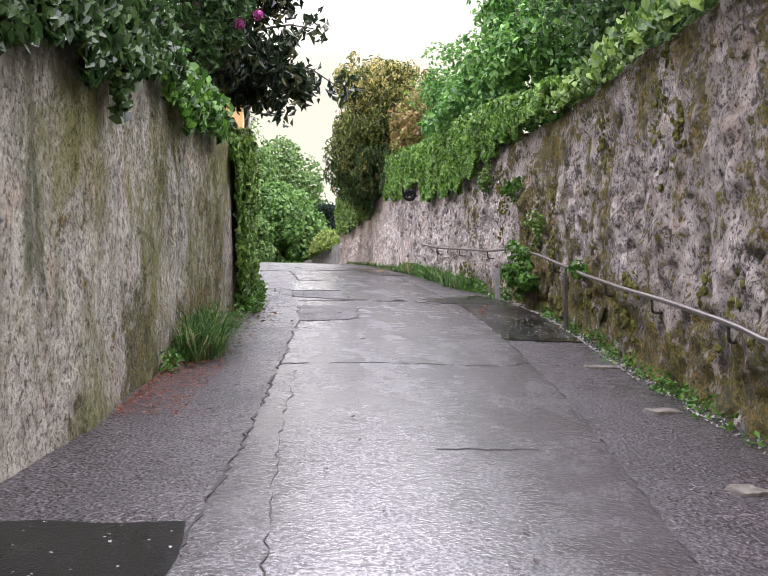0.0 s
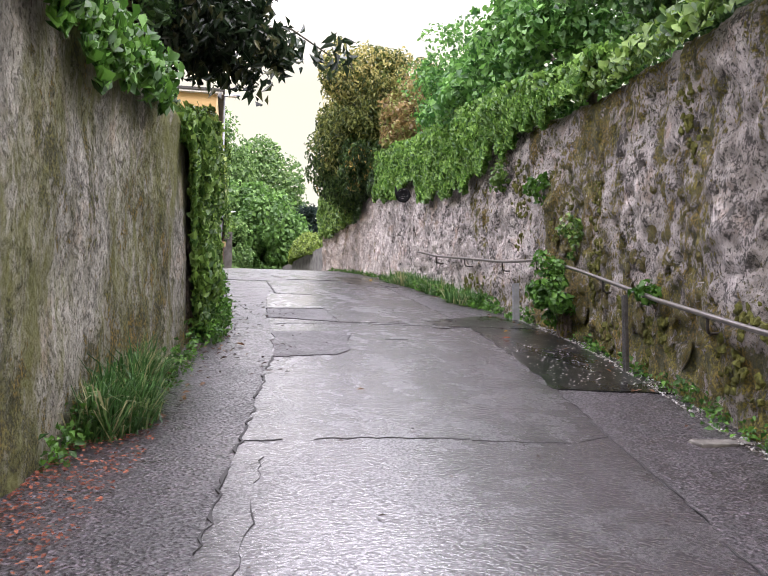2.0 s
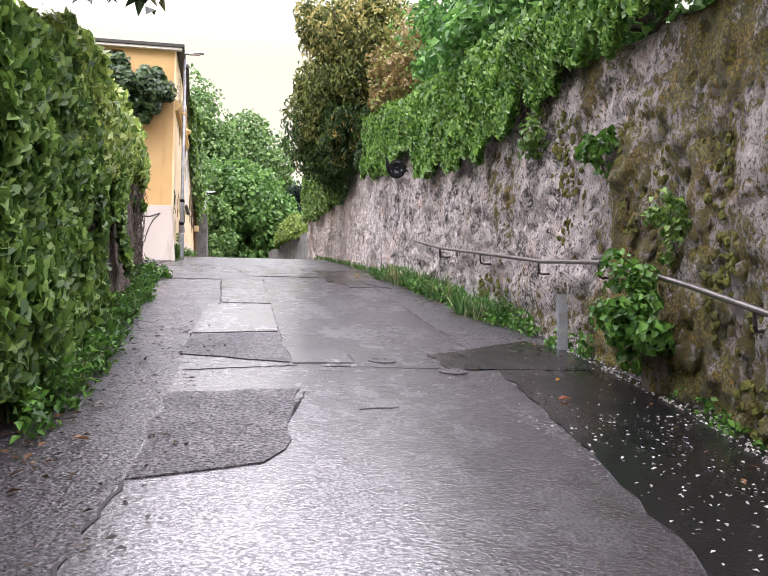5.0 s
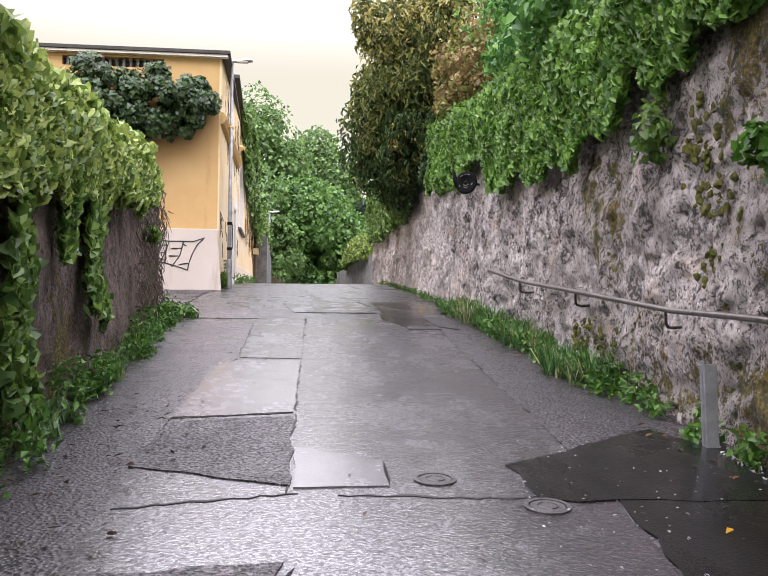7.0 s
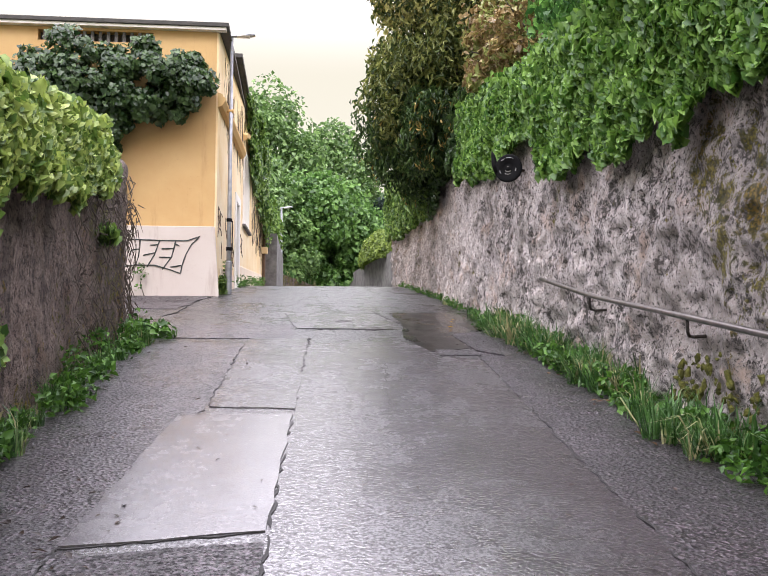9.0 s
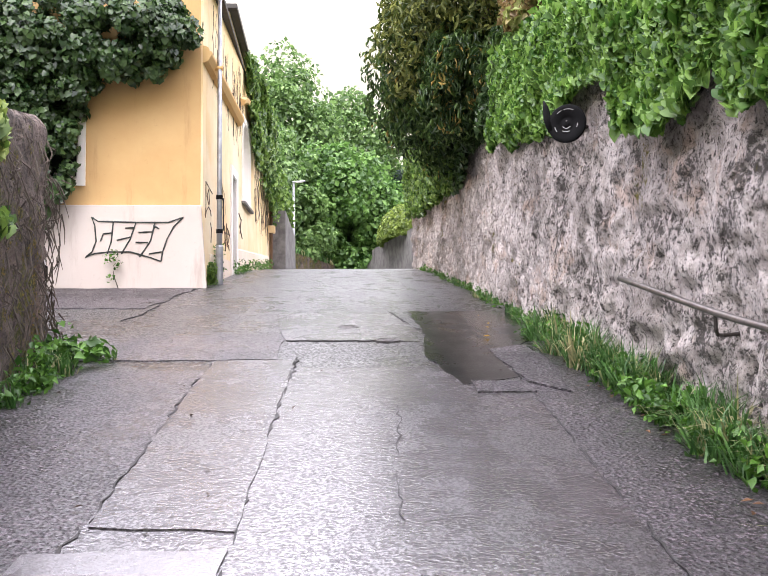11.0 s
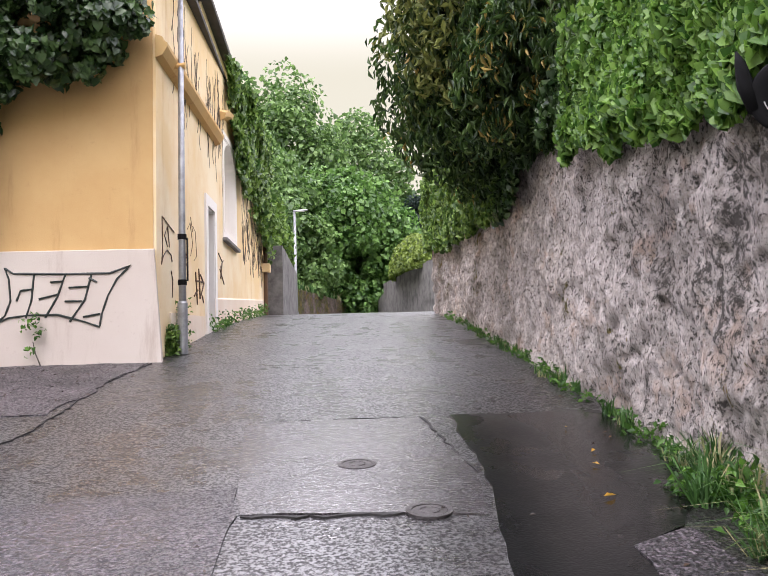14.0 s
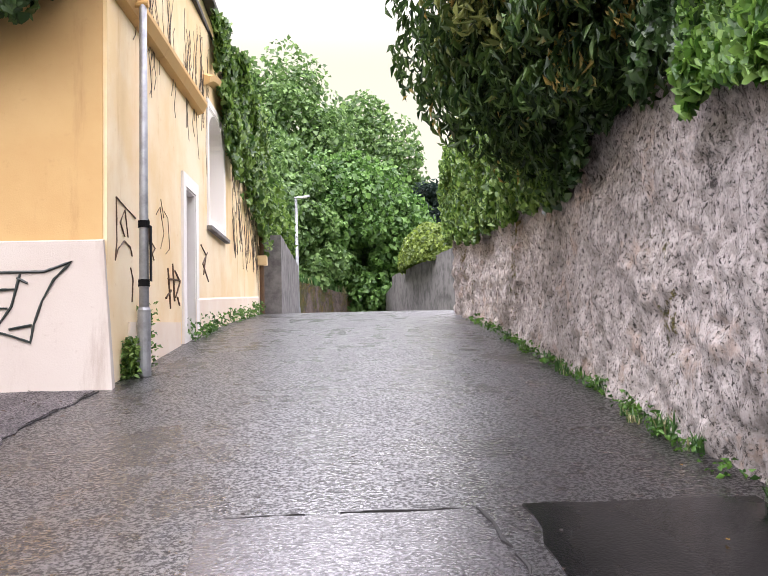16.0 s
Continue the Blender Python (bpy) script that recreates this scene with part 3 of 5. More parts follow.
road_patch([(4.05, 23.2), (4.6, 23.5), (4.6, 24.9), (5.0, 25.2), (5.5, 26.0), (5.5, 28.3), (4.1, 28.3), (4.1, 26.5), (3.9, 24.6)], 0.012, ASPHALT_DARK, "dark wet tarmac hollow with the wall's dark reflection in its colour", 0.025)
road_patch([(4.62, 23.3), (4.88, 22.9), (5.08, 24.3), (5.0, 25.15), (4.6, 24.9)], 0.02, ASPHALT_PATCH, "rough asphalt patch with a round end", 0.02)
road_patch([(2.25, 28.2), (3.78, 28.25), (3.93, 27.1), (4.02, 26.43), (3.95, 25.5), (3.47, 25.6), (2.48, 25.66), (2.4, 26.3)], 0.013, ASPHALT_MID, "smooth worn wet asphalt strip between cracks", 0.02)
road_patch([(-3.0, 25.9), (0.86, 25.95), (1.48, 26.13), (2.4, 26.24), (2.46, 25.66), (2.45, 24.45), (0.55, 24.5), (-3.0, 24.5)], 0.011, ASPHALT_EDGE, "coarse pale chipped asphalt at the driveway mouth", 0.03)
road_patch([(-9.9, 29.6), (0.3, 28.9), (0.55, 32.3), (-9.9, 32.3)], 0.012, ASPHALT_PATCH, "dark gravelly tarmac in front of the house", 0.06)


def wall_strip(name, table, top, y0, y1, side, thick, material, label, relief=0.05, step=0.07, batter=0.05):
    """A wall along a table of (y, x): a rough face towards the lane, a plain back, a rounded top. side: +1 when the lane lies at greater x."""
    ys = np.arange(y0, y1 + step / 2, step)
    rows = int(4.2 / step)
    verts, n = [], rows + 5
    for y in ys:
        x0, zb, zt = along(table, y), gz(y) - 0.35, along(top, y)
        zt += 0.06 * noise.noise((y * 1.3, 5, side)) + 0.03 * noise.noise((y * 5, 9, side))
        for i in range(rows + 1):
            f = i / rows
            z = zb + (zt - zb) * f
            d = noise.fractal((x0 * 0.7, y * 1.1, z * 1.1), 0.9, 2.1, 4) * relief
            d += max(0.0, noise.noise((y * 4.2, z * 4.2, side * 3))) * relief * 0.9
            d -= max(0.0, noise.noise((y * 9, z * 7.5, side * 7)) - 0.1) * relief * 1.1
            lean = -batter * (z - zb) / 3.0
            edge = -0.08 * max(0.0, f - 0.97) / 0.03
            verts.append((x0 + side * (d + lean + edge), y, z))
        xb = x0 - side * (thick)
        verts += [(x0 - side * 0.25, y, zt + 0.03), (xb + side * 0.05, y, zt + 0.02), (xb, y, zt - 0.06), (xb, y, zb)]
    m = len(ys)
    i = (np.arange(m - 1)[:, None] * n + np.arange(n - 1)[None]).ravel()
    f = np.stack([i, i + n, i + n + 1, i + 1], 1)
    if side < 0:
        f = f[:, ::-1]
    me = mesh_from(name, np.array(verts), f, material)
    bm = bmesh.new()
    bm.from_mesh(me)
    bm.verts.ensure_lookup_table()
    for k in (0, (m - 1) * n):
        bm.faces.new([bm.verts[k + j] for j in range(n)])
    bmesh.ops.recalc_face_normals(bm, faces=bm.faces[:])
    bm.to_mesh(me)
    bm.free()
    return tagged(new(name, me), label, "wall", kind="structure")


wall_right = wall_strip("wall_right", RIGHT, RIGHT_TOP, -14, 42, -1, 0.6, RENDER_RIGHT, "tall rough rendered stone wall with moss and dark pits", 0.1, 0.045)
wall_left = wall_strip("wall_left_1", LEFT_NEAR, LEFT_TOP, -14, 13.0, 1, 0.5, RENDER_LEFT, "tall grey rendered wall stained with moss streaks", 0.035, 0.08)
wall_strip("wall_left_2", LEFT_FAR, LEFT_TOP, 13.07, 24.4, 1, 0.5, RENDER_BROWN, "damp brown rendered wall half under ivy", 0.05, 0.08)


def terrace(name, inner, outer, table_top, y0, y1, label, lower=0.3):
    bm = bmesh.new()
    last = None
    for y in np.arange(y0, y1 + 0.01, 1.0):
        z = along(table_top, y) - lower
        a = [bm.verts.new((inner(y), y, z)), bm.verts.new((outer, y, z + 0.6)), bm.verts.new((outer, y, gz(y) - 1.0)), bm.verts.new((inner(y), y, gz(y) - 1.0))]
        if last:
            for k in range(4):
                bm.faces.new((last[k], last[(k + 1) % 4], a[(k + 1) % 4], a[k]))
        else:
            bm.faces.new(a)
        last = a
    bm.faces.new(last[::-1])
    bmesh.ops.recalc_face_normals(bm, faces=bm.faces[:])
    return tagged(part(name, bm, SOIL), label, "garden", kind="structure")


terrace("garden_right", lambda y: along(RIGHT, y) + 0.55, 24.0, RIGHT_TOP, -14, 42, "raised garden soil behind the wall")
terrace("garden_left", lambda y: along(LEFT_NEAR + LEFT_FAR, y) - 0.45, -20.0, LEFT_TOP, -14, 24, "raised garden soil behind the wall")


def flat_wall(name, pts, z0, z1, thick, material, label):
    """A straight wall from (x, y) to (x, y), with slightly uneven top."""
    (xa, ya), (xb, yb) = pts
    d = Vector((xb - xa, yb - ya, 0))
    nrm = Vector((-d.y, d.x, 0)).normalized() * thick
    bm = bmesh.new()
    n = max(2, int(d.length / 0.4))
    last = None
    for i in range(n + 1):
        p = Vector((xa, ya, 0)) + d * (i / n)
        za = z0(p.y) if callable(z0) else z0
        zt = (z1(p.y) if callable(z1) else z1) + random.uniform(-0.02, 0.02)
        row = [bm.verts.new((p.x, p.y, za)), bm.verts.new((p.x, p.y, zt)), bm.verts.new((p.x + nrm.x, p.y + nrm.y, zt)), bm.verts.new((p.x + nrm.x, p.y + nrm.y, za))]
        if last:
            for k in range(4):
                bm.faces.new((last[k], last[(k + 1) % 4], row[(k + 1) % 4], row[k]))
        else:
            bm.faces.new(row)
        last = row
    bm.faces.new(last[::-1])
    bmesh.ops.recalc_face_normals(bm, faces=bm.faces[:])
    return tagged(part(name, bm, material), label, "wall", kind="structure")


flat_wall("wall_return", [(-0.06, 24.05), (-20, 24.05)], 3.6, 6.6, 0.35, RENDER_BROWN, "damp brown garden wall along the driveway")
flat_wall("wall_drive_end", [(-10.2, 24.4), (-10.2, 32.5)], 3.6, 7.5, -0.4, RENDER_BROWN, "plain wall closing the driveway")
flat_wall("wall_beyond_house", [(1.15, 45.6), (1.25, 53.5)], lambda y: gz(y) - 0.4, lambda y: 9.0, -0.5, CONCRETE, "grey streaked concrete wall past the house")
flat_wall("wall_far_left", [(0.6, 58.5), (4.3, 68)], lambda y: gz(y) - 0.5, lambda y: 9.2 - (y - 58.5) * 0.04, 0.5, RENDER_BROWN, "low mossy stone wall under a grass bank")
flat_wall("wall_far_right", [(7.7, 46.5), (5.6, 62)], lambda y: gz(y) - 0.5, lambda y: 9.35, -0.5, CONCRETE, "grey concrete garden wall beyond the crest")
flat_wall("wall_far_end", [(5.6, 62), (5.5, 80)], lambda y: gz(y) - 0.5, lambda y: 8.9, -0.5, CONCRETE, "grey concrete garden wall in the dip")


# ---- the house ----
house = base("house", (-4, 38, gz(36)), "ochre rendered house with off-white plinth beside the lane", "house")
HX = lambda y: 0.62 + (y - 32.5) * 0.036
ROOF_Z = 11.68


def quad_wall(name, outline, thick, frame_of, material, parent, holes=(), label=""):
    """A wall from an outline in (s, z) with rectangular holes cut through it; frame_of maps (s, depth, z) to a place."""
    ss = sorted({p[0] for p in outline} | {h[0] for h in holes} | {h[1] for h in holes})
    zs = sorted({p[1] for p in outline} | {h[2] for h in holes} | {h[3] for h in holes})
    bm = bmesh.new()
    vert = {}

    def v(s, d, z):
        if (s, d, z) not in vert:
            vert[s, d, z] = bm.verts.new(frame_of(s, d, z))
        return vert[s, d, z]

    solid = set()
    for i in range(len(ss) - 1):
        for k in range(len(zs) - 1):
            cs, cz = (ss[i] + ss[i + 1]) / 2, (zs[k] + zs[k + 1]) / 2
            if not any(h[0] < cs < h[1] and h[2] < cz < h[3] for h in holes):
                solid.add((i, k))
    for i, k in solid:
        a, b, c, d = ss[i], ss[i + 1], zs[k], zs[k + 1]
        bm.faces.new((v(a, 0, c), v(b, 0, c), v(b, 0, d), v(a, 0, d)))
        bm.faces.new((v(a, thick, d), v(b, thick, d), v(b, thick, c), v(a, thick, c)))
        for (di, dk), (p, q) in (((-1, 0), ((a, d), (a, c))), ((1, 0), ((b, c), (b, d))), ((0, -1), ((a, c), (b, c))), ((0, 1), ((b, d), (a, d)))):
            if (i + di, k + dk) not in solid:
                bm.faces.new((v(p[0], 0, p[1]), v(p[0], thick, p[1]), v(q[0], thick, q[1]), v(q[0], 0, q[1])))
    bmesh.ops.recalc_face_normals(bm, faces=bm.faces[:])
    return world_part(name, bm, material, parent, label)


front = lambda s, d, z: (s, 32.5 + d, z)
sidef = lambda s, d, z: (HX(s) - d, s, z)
WIN = (-3.0, -1.7, 7.6, 9.3)
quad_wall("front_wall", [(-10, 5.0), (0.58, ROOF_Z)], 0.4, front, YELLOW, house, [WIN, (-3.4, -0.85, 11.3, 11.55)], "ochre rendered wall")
quad_wall("side_wall", [(32.52, 5.0), (45.5, ROOF_Z)], 0.4, sidef, YELLOW_SIDE, house, [(36.4, 37.15, 6.0, 8.45), (38.42, 40.0, 8.25, 10.3)], "pale yellow wall with rusty stains")
bm = box((-9.6, 32.95, 5.0), (0.0, 45.4, 5.3))
world_part("floor_slab", bm, CONCRETE, house)
bm = box((-10.2, 45.5, 5.0), (1.1, 45.9, ROOF_Z))
world_part("back_wall", bm, YELLOW_SIDE, house)
bm = box((-10.4, 32.5, 5.0), (-10.0, 45.5, ROOF_Z))
world_part("back_wall", bm, YELLOW_SIDE, house)
# plinth, leaning out a little at its foot
bm = bmesh.new()
vs = [bm.verts.new(p) for p in ((-10, 32.36, 5.1), (0.74, 32.36, 5.1), (0.6, 32.44, 7.08), (-10, 32.44, 7.08), (-10, 32.498, 7.1), (0.6, 32.498, 7.1), (0.74, 32.498, 5.1), (-10, 32.498, 5.1))]
for f in ((0, 1, 2, 3), (3, 2, 5, 4), (1, 6, 5, 2), (0, 3, 4, 7)):
    bm.faces.new([vs[i] for i in f])
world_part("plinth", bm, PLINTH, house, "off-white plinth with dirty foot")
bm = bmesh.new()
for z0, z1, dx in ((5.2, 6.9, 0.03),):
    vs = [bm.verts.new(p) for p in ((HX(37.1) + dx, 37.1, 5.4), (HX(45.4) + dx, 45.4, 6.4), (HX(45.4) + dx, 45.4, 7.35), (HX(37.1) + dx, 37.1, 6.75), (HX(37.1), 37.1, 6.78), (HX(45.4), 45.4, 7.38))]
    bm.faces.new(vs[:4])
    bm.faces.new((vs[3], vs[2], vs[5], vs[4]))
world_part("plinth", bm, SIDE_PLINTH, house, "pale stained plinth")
bm = bmesh.new()
vs = [bm.verts.new((HX(y) + dx, y, z)) for dx in (0.03, 0.0) for y, z in ((33.3, 5.3), (36.0, 5.6), (36.0, 6.35), (33.3, 6.25))]
for f in ((0, 1, 2, 3), (3, 2, 6, 7), (0, 3, 7, 4), (1, 5, 6, 2)):
    bm.faces.new([vs[i] for i in f])
bmesh.ops.recalc_face_normals(bm, faces=bm.faces[:])
world_part("plinth", bm, SIDE_PLINTH, house, "pale stained plinth")
# roof edges
bm = box((-10.3, 32.3, ROOF_Z), (0.86, 45.7, ROOF_Z + 0.1), 0.015)
world_part("roof", bm, ROOF, house, "flat roof with dark metal edge")
bm = box((-10.2, 32.34, ROOF_Z - 0.07), (0.8, 32.498, ROOF_Z), 0.01)
world_part("fascia", bm, TRIM, house)
# raised part of the roof
bm = box((-6, 36.3, ROOF_Z + 0.1), (0.72, 41.5, 12.35))
world_part("attic_wall", bm, YELLOW_SIDE, house)
bm = box((-6.2, 36.1, 12.35), (0.92, 41.7, 12.47), 0.015)
world_part("attic_roof", bm, ROOF, house, "dark metal roof edge")
# dark slats under the eaves
bm = box((-3.4, 32.7, 11.28), (-0.85, 32.74, 11.57))
world_part("louvre_backing", bm, ROOF, house)
for i in range(14):
    bm = box((-3.3 + i * 0.175, 32.53, 11.3), (-3.23 + i * 0.175, 32.6, 11.55), 0.008)
    world_part("louvre_slat", bm, CONCRETE, house)
# moulding along the side, with a bullnose section
bm = bmesh.new()
ring = [(0.0, 9.86), (0.1, 9.9), (0.17, 10.02), (0.17, 10.08), (0.12, 10.1), (0.1, 10.17), (0.0, 10.2)]
rows = [[bm.verts.new((HX(y) + dx, y, z)) for dx, z in ring] for y in (32.5, 37.5)]
for k in range(len(ring) - 1):
    bm.faces.new((rows[0][k], rows[0][k + 1], rows[1][k + 1], rows[1][k]))
for r in rows:
    bm.faces.new(r)
bmesh.ops.recalc_face_normals(bm, faces=bm.faces[:])
world_part("moulding", bm, OCHRE_TRIM, house, "ochre moulding under the upper wall")
bm = tube([(HX(33.2) - 0.02, 33.2, 9.98), (HX(33.2) + 0.28, 33.2, 9.98)], 0.05, 10)
world_part("wall_spout", bm, OCHRE_TRIM, house)


def frame_bm(a, b, c, d, w, depth, place, back=0.05):
    bm = bmesh.new()
    for s0, s1, z0, z1 in ((a - w, a, c - w, d + w), (b, b + w, c - w, d + w), (a, b, d, d + w), (a, b, c - w, c)):
        vs = [bm.verts.new(place(s, k, z)) for k in (-depth, back) for s, z in ((s0, z0), (s1, z0), (s1, z1), (s0, z1))]
        for f in ((0, 1, 2, 3), (4, 7, 6, 5), (0, 4, 5, 1), (1, 5, 6, 2), (2, 6, 7, 3), (3, 7, 4, 0)):
            bm.faces.new([vs[i] for i in f])
    bmesh.ops.recalc_face_normals(bm, faces=bm.faces[:])
    return bm


def pane_bm(a, b, c, d, depth, place):
    bm = bmesh.new()
    vs = [bm.verts.new(place(s, k, z)) for k in (depth, depth + 0.02) for s, z in ((a, c), (b, c), (b, d), (a, d))]
    for f in ((0, 1, 2, 3), (4, 7, 6, 5), (0, 4, 5, 1), (1, 5, 6, 2), (2, 6, 7, 3), (3, 7, 4, 0)):
        bm.faces.new([vs[i] for i in f])
    bmesh.ops.recalc_face_normals(bm, faces=bm.faces[:])
    return bm


def window(parent, hole, place, bars, trim=0.14):
    win = world_part("window", frame_bm(*hole, trim, 0.05, place), TRIM, parent, "white stone window surround")
    a, b, c, d = hole
    for i in range(bars):
        s0, s1 = a + (b - a) * i / bars, a + (b - a) * (i + 1) / bars
        world_part("pane", pane_bm(s0 + 0.05, s1 - 0.05, c + 0.06, d - 0.06, 0.16, place), GLASS_DARK, win)
        world_part("sash", frame_bm(s0 + 0.06, s1 - 0.06, c + 0.06, d - 0.06, 0.055, -0.1, lambda s, k, z: place(s, k + 0.05, z)), TRIM, win)
    return win


window(house, WIN, front, 2)
# door on the side
door = world_part("door", pane_bm(36.4, 37.15, 6.0, 8.45, 0.22, sidef), CONCRETE, house, "grey door in a white surround")
world_part("door_frame", frame_bm(36.4, 37.15, 6.2, 8.45, 0.2, 0.04, sidef), TRIM, door)
# blind niche with an arched head
niche = world_part("niche", pane_bm(38.42, 40.0, 8.25, 10.3, 0.24, sidef), TRIM, house, "white blind window niche with arched head")
world_part("niche_frame", frame_bm(38.42, 40.0, 8.25, 10.3, 0.13, 0.03, sidef), TRIM, niche)
world_part("reveal", frame_bm(38.45, 39.97, 8.28, 10.27, 0.028, 0.02, sidef, 0.25), TRIM, niche)
world_part("door_reveal", frame_bm(36.43, 37.12, 6.2, 8.42, 0.028, 0.02, sidef, 0.22), TRIM, door)
# rounded head: the wall comes down in both upper corners of the opening
for half in (-1, 1):
    bm = bmesh.new()
    rows = []
    for a in np.linspace(0, math.pi / 2, 9):
        y, z = 39.21 + half * 0.79 * math.cos(a), 9.72 + 0.57 * math.sin(a)
        rows.append([bm.verts.new((HX(y) + d, y, q)) for d, q in ((0.012, z), (0.012, 10.31), (-0.235, 10.31), (-0.235, z))])
    for a, b in zip(rows, rows[1:]):
        for k in range(4):
            bm.faces.new((a[k], a[(k + 1) % 4], b[(k + 1) % 4], b[k]))
    bmesh.ops.recalc_face_normals(bm, faces=bm.faces[:])
    world_part("arch_head", bm, TRIM, niche)
# ochre hood over the niche
bm = bmesh.new()
rows = []
for y in np.linspace(38.0, 40.5, 9):
    z = 10.62 + 0.28 * (1 - ((y - 39.25) / 1.25) ** 2)
    rows.append([bm.verts.new((HX(y) + d, y, z + q)) for d, q in ((0.0, -0.1), (0.12, -0.03), (0.14, 0.08), (0.0, 0.12))])
for a, b in zip(rows, rows[1:]):
    for k in range(3):
        bm.faces.new((a[k], a[k + 1], b[k + 1], b[k]))
bm.faces.new(rows[0])
bm.faces.new(rows[-1])
bmesh.ops.recalc_face_normals(bm, faces=bm.faces[:])
world_part("hood_moulding", bm, OCHRE_TRIM, house, "curved ochre moulding over the niche")
bm = bmesh.new()
box((0, 38.25, 8.06), (0.1, 40.2, 8.13), 0.01, bm)
for v in bm.verts:
    v.co.x += HX(v.co.y)
world_part("niche_sill", bm, CONCRETE, niche, "dark stone sill")
# rain pipe at the far corner
pipe = tube([(1.18, 45.2, 6.8), (1.18, 45.2, 11.6)], 0.06, 10)
world_part("rain_pipe", pipe, INK_BROWN, house, "rusty brown rain pipe")
bm = box((1.05, 45.05, 8.15), (1.32, 45.35, 8.4), 0.03)
world_part("pipe_box", bm, YELLOW_SIDE, house)


# spray-painted scrawl: strokes as thin raised paint
def strokes(name, lines, place, radius, material, parent, label):
    for ln in lines:
        bm = bmesh.new()
        pts = []
        for k in range(len(ln) - 1):
            (a, b), (c, d) = ln[k], ln[k + 1]
            for f in np.linspace(0, 1, 5)[:-1]:
                pts.append((a + (c - a) * f, b + (d - b) * f))
        pts.append(ln[-1])
        tube([place(s, z) for s, z in pts], [radius * random.uniform(0.75, 1.2) for _ in pts], 5, bm)
        world_part(name, bm, material, parent, label)


onfront = lambda s, z: (s, 32.352 + 0.0404 * (z - 5.1), z)
SCRAWL = [
    [(-1.42, 6.86), (-1.3, 6.78), (-0.6, 6.76), (0.0, 6.76), (0.28, 6.86), (0.1, 6.68), (-0.02, 6.45), (-0.1, 6.2), (-0.13, 6.02), (-0.35, 6.1), (-0.7, 6.2), (-1.1, 6.2), (-1.35, 6.17), (-1.52, 6.1), (-1.4, 6.2), (-1.33, 6.4), (-1.36, 6.7), (-1.42, 6.86)],
    [(-1.02, 6.78), (-1.05, 6.4), (-1.12, 6.16)], [(-1.04, 6.56), (-1.2, 6.54), (-1.25, 6.4)],
    [(-0.6, 6.76), (-0.7, 6.45), (-0.86, 6.16)], [(-0.63, 6.66), (-0.8, 6.65)], [(-0.7, 6.48), (-0.95, 6.42)],
    [(-0.25, 6.74), (-0.33, 6.4), (-0.53, 6.1)], [(-0.3, 6.58), (-0.55, 6.57)], [(-0.37, 6.38), (-0.6, 6.38)], [(-0.28, 6.7), (-0.17, 6.64)], [(-0.12, 6.2), (-0.35, 6.16)],
]
strokes("graffiti_stroke", SCRAWL, onfront, 0.014, INK, house, "green-black line graffiti on the plinth")
onside = lambda s, z: (HX(s) + 0.006, s, z)
SIDE_SCRAWL = [
    [(32.84, 7.62), (33.18, 7.57), (33.63, 7.51)], [(32.84, 7.62), (32.86, 7.13), (32.8, 6.91)], [(33.18, 7.22), (32.99, 7.36), (33.18, 7.53), (33.31, 7.23)],
    [(32.8, 6.91), (32.91, 7.05), (33.15, 7.17), (33.4, 7.13), (33.48, 7.03)], [(33.41, 6.89), (33.51, 6.76), (33.47, 6.49)], [(34.23, 7.6), (34.26, 7.32), (34.52, 7.1)], [(34.42, 7.31), (34.58, 7.26), (34.42, 7.17)],
]
FINE_SCRAWL = [[(34.64, 7.72), (34.86, 7.86), (35.07, 7.53), (34.88, 7.3)], [(35.08, 7.84), (35.31, 7.78), (35.41, 7.36), (35.17, 7.26)], [(34.9, 7.97), (35.07, 7.74)]]
BOLD_SCRAWL = [
    [(35.29, 7.08), (35.43, 6.52)], [(35.58, 7.17), (35.68, 6.64)], [(35.28, 6.93), (36.05, 6.97)], [(35.72, 7.08), (36.05, 6.95), (35.76, 6.7)],
    [(35.88, 6.71), (36.01, 6.6)], [(35.16, 6.65), (35.47, 6.78)], [(37.68, 7.71), (38.12, 7.6), (37.89, 7.23)], [(38.26, 7.65), (37.83, 7.41), (38.34, 7.15)],
]
strokes("graffiti_stroke", SIDE_SCRAWL, onside, 0.009, INK_BROWN, house, "brown scrawled graffiti")
strokes("graffiti_stroke", FINE_SCRAWL, onside, 0.005, INK_BROWN, house, "thin grey-brown scrawled graffiti")
strokes("graffiti_stroke", BOLD_SCRAWL, onside, 0.015, INK_BROWN, house, "bold dark brown graffiti")


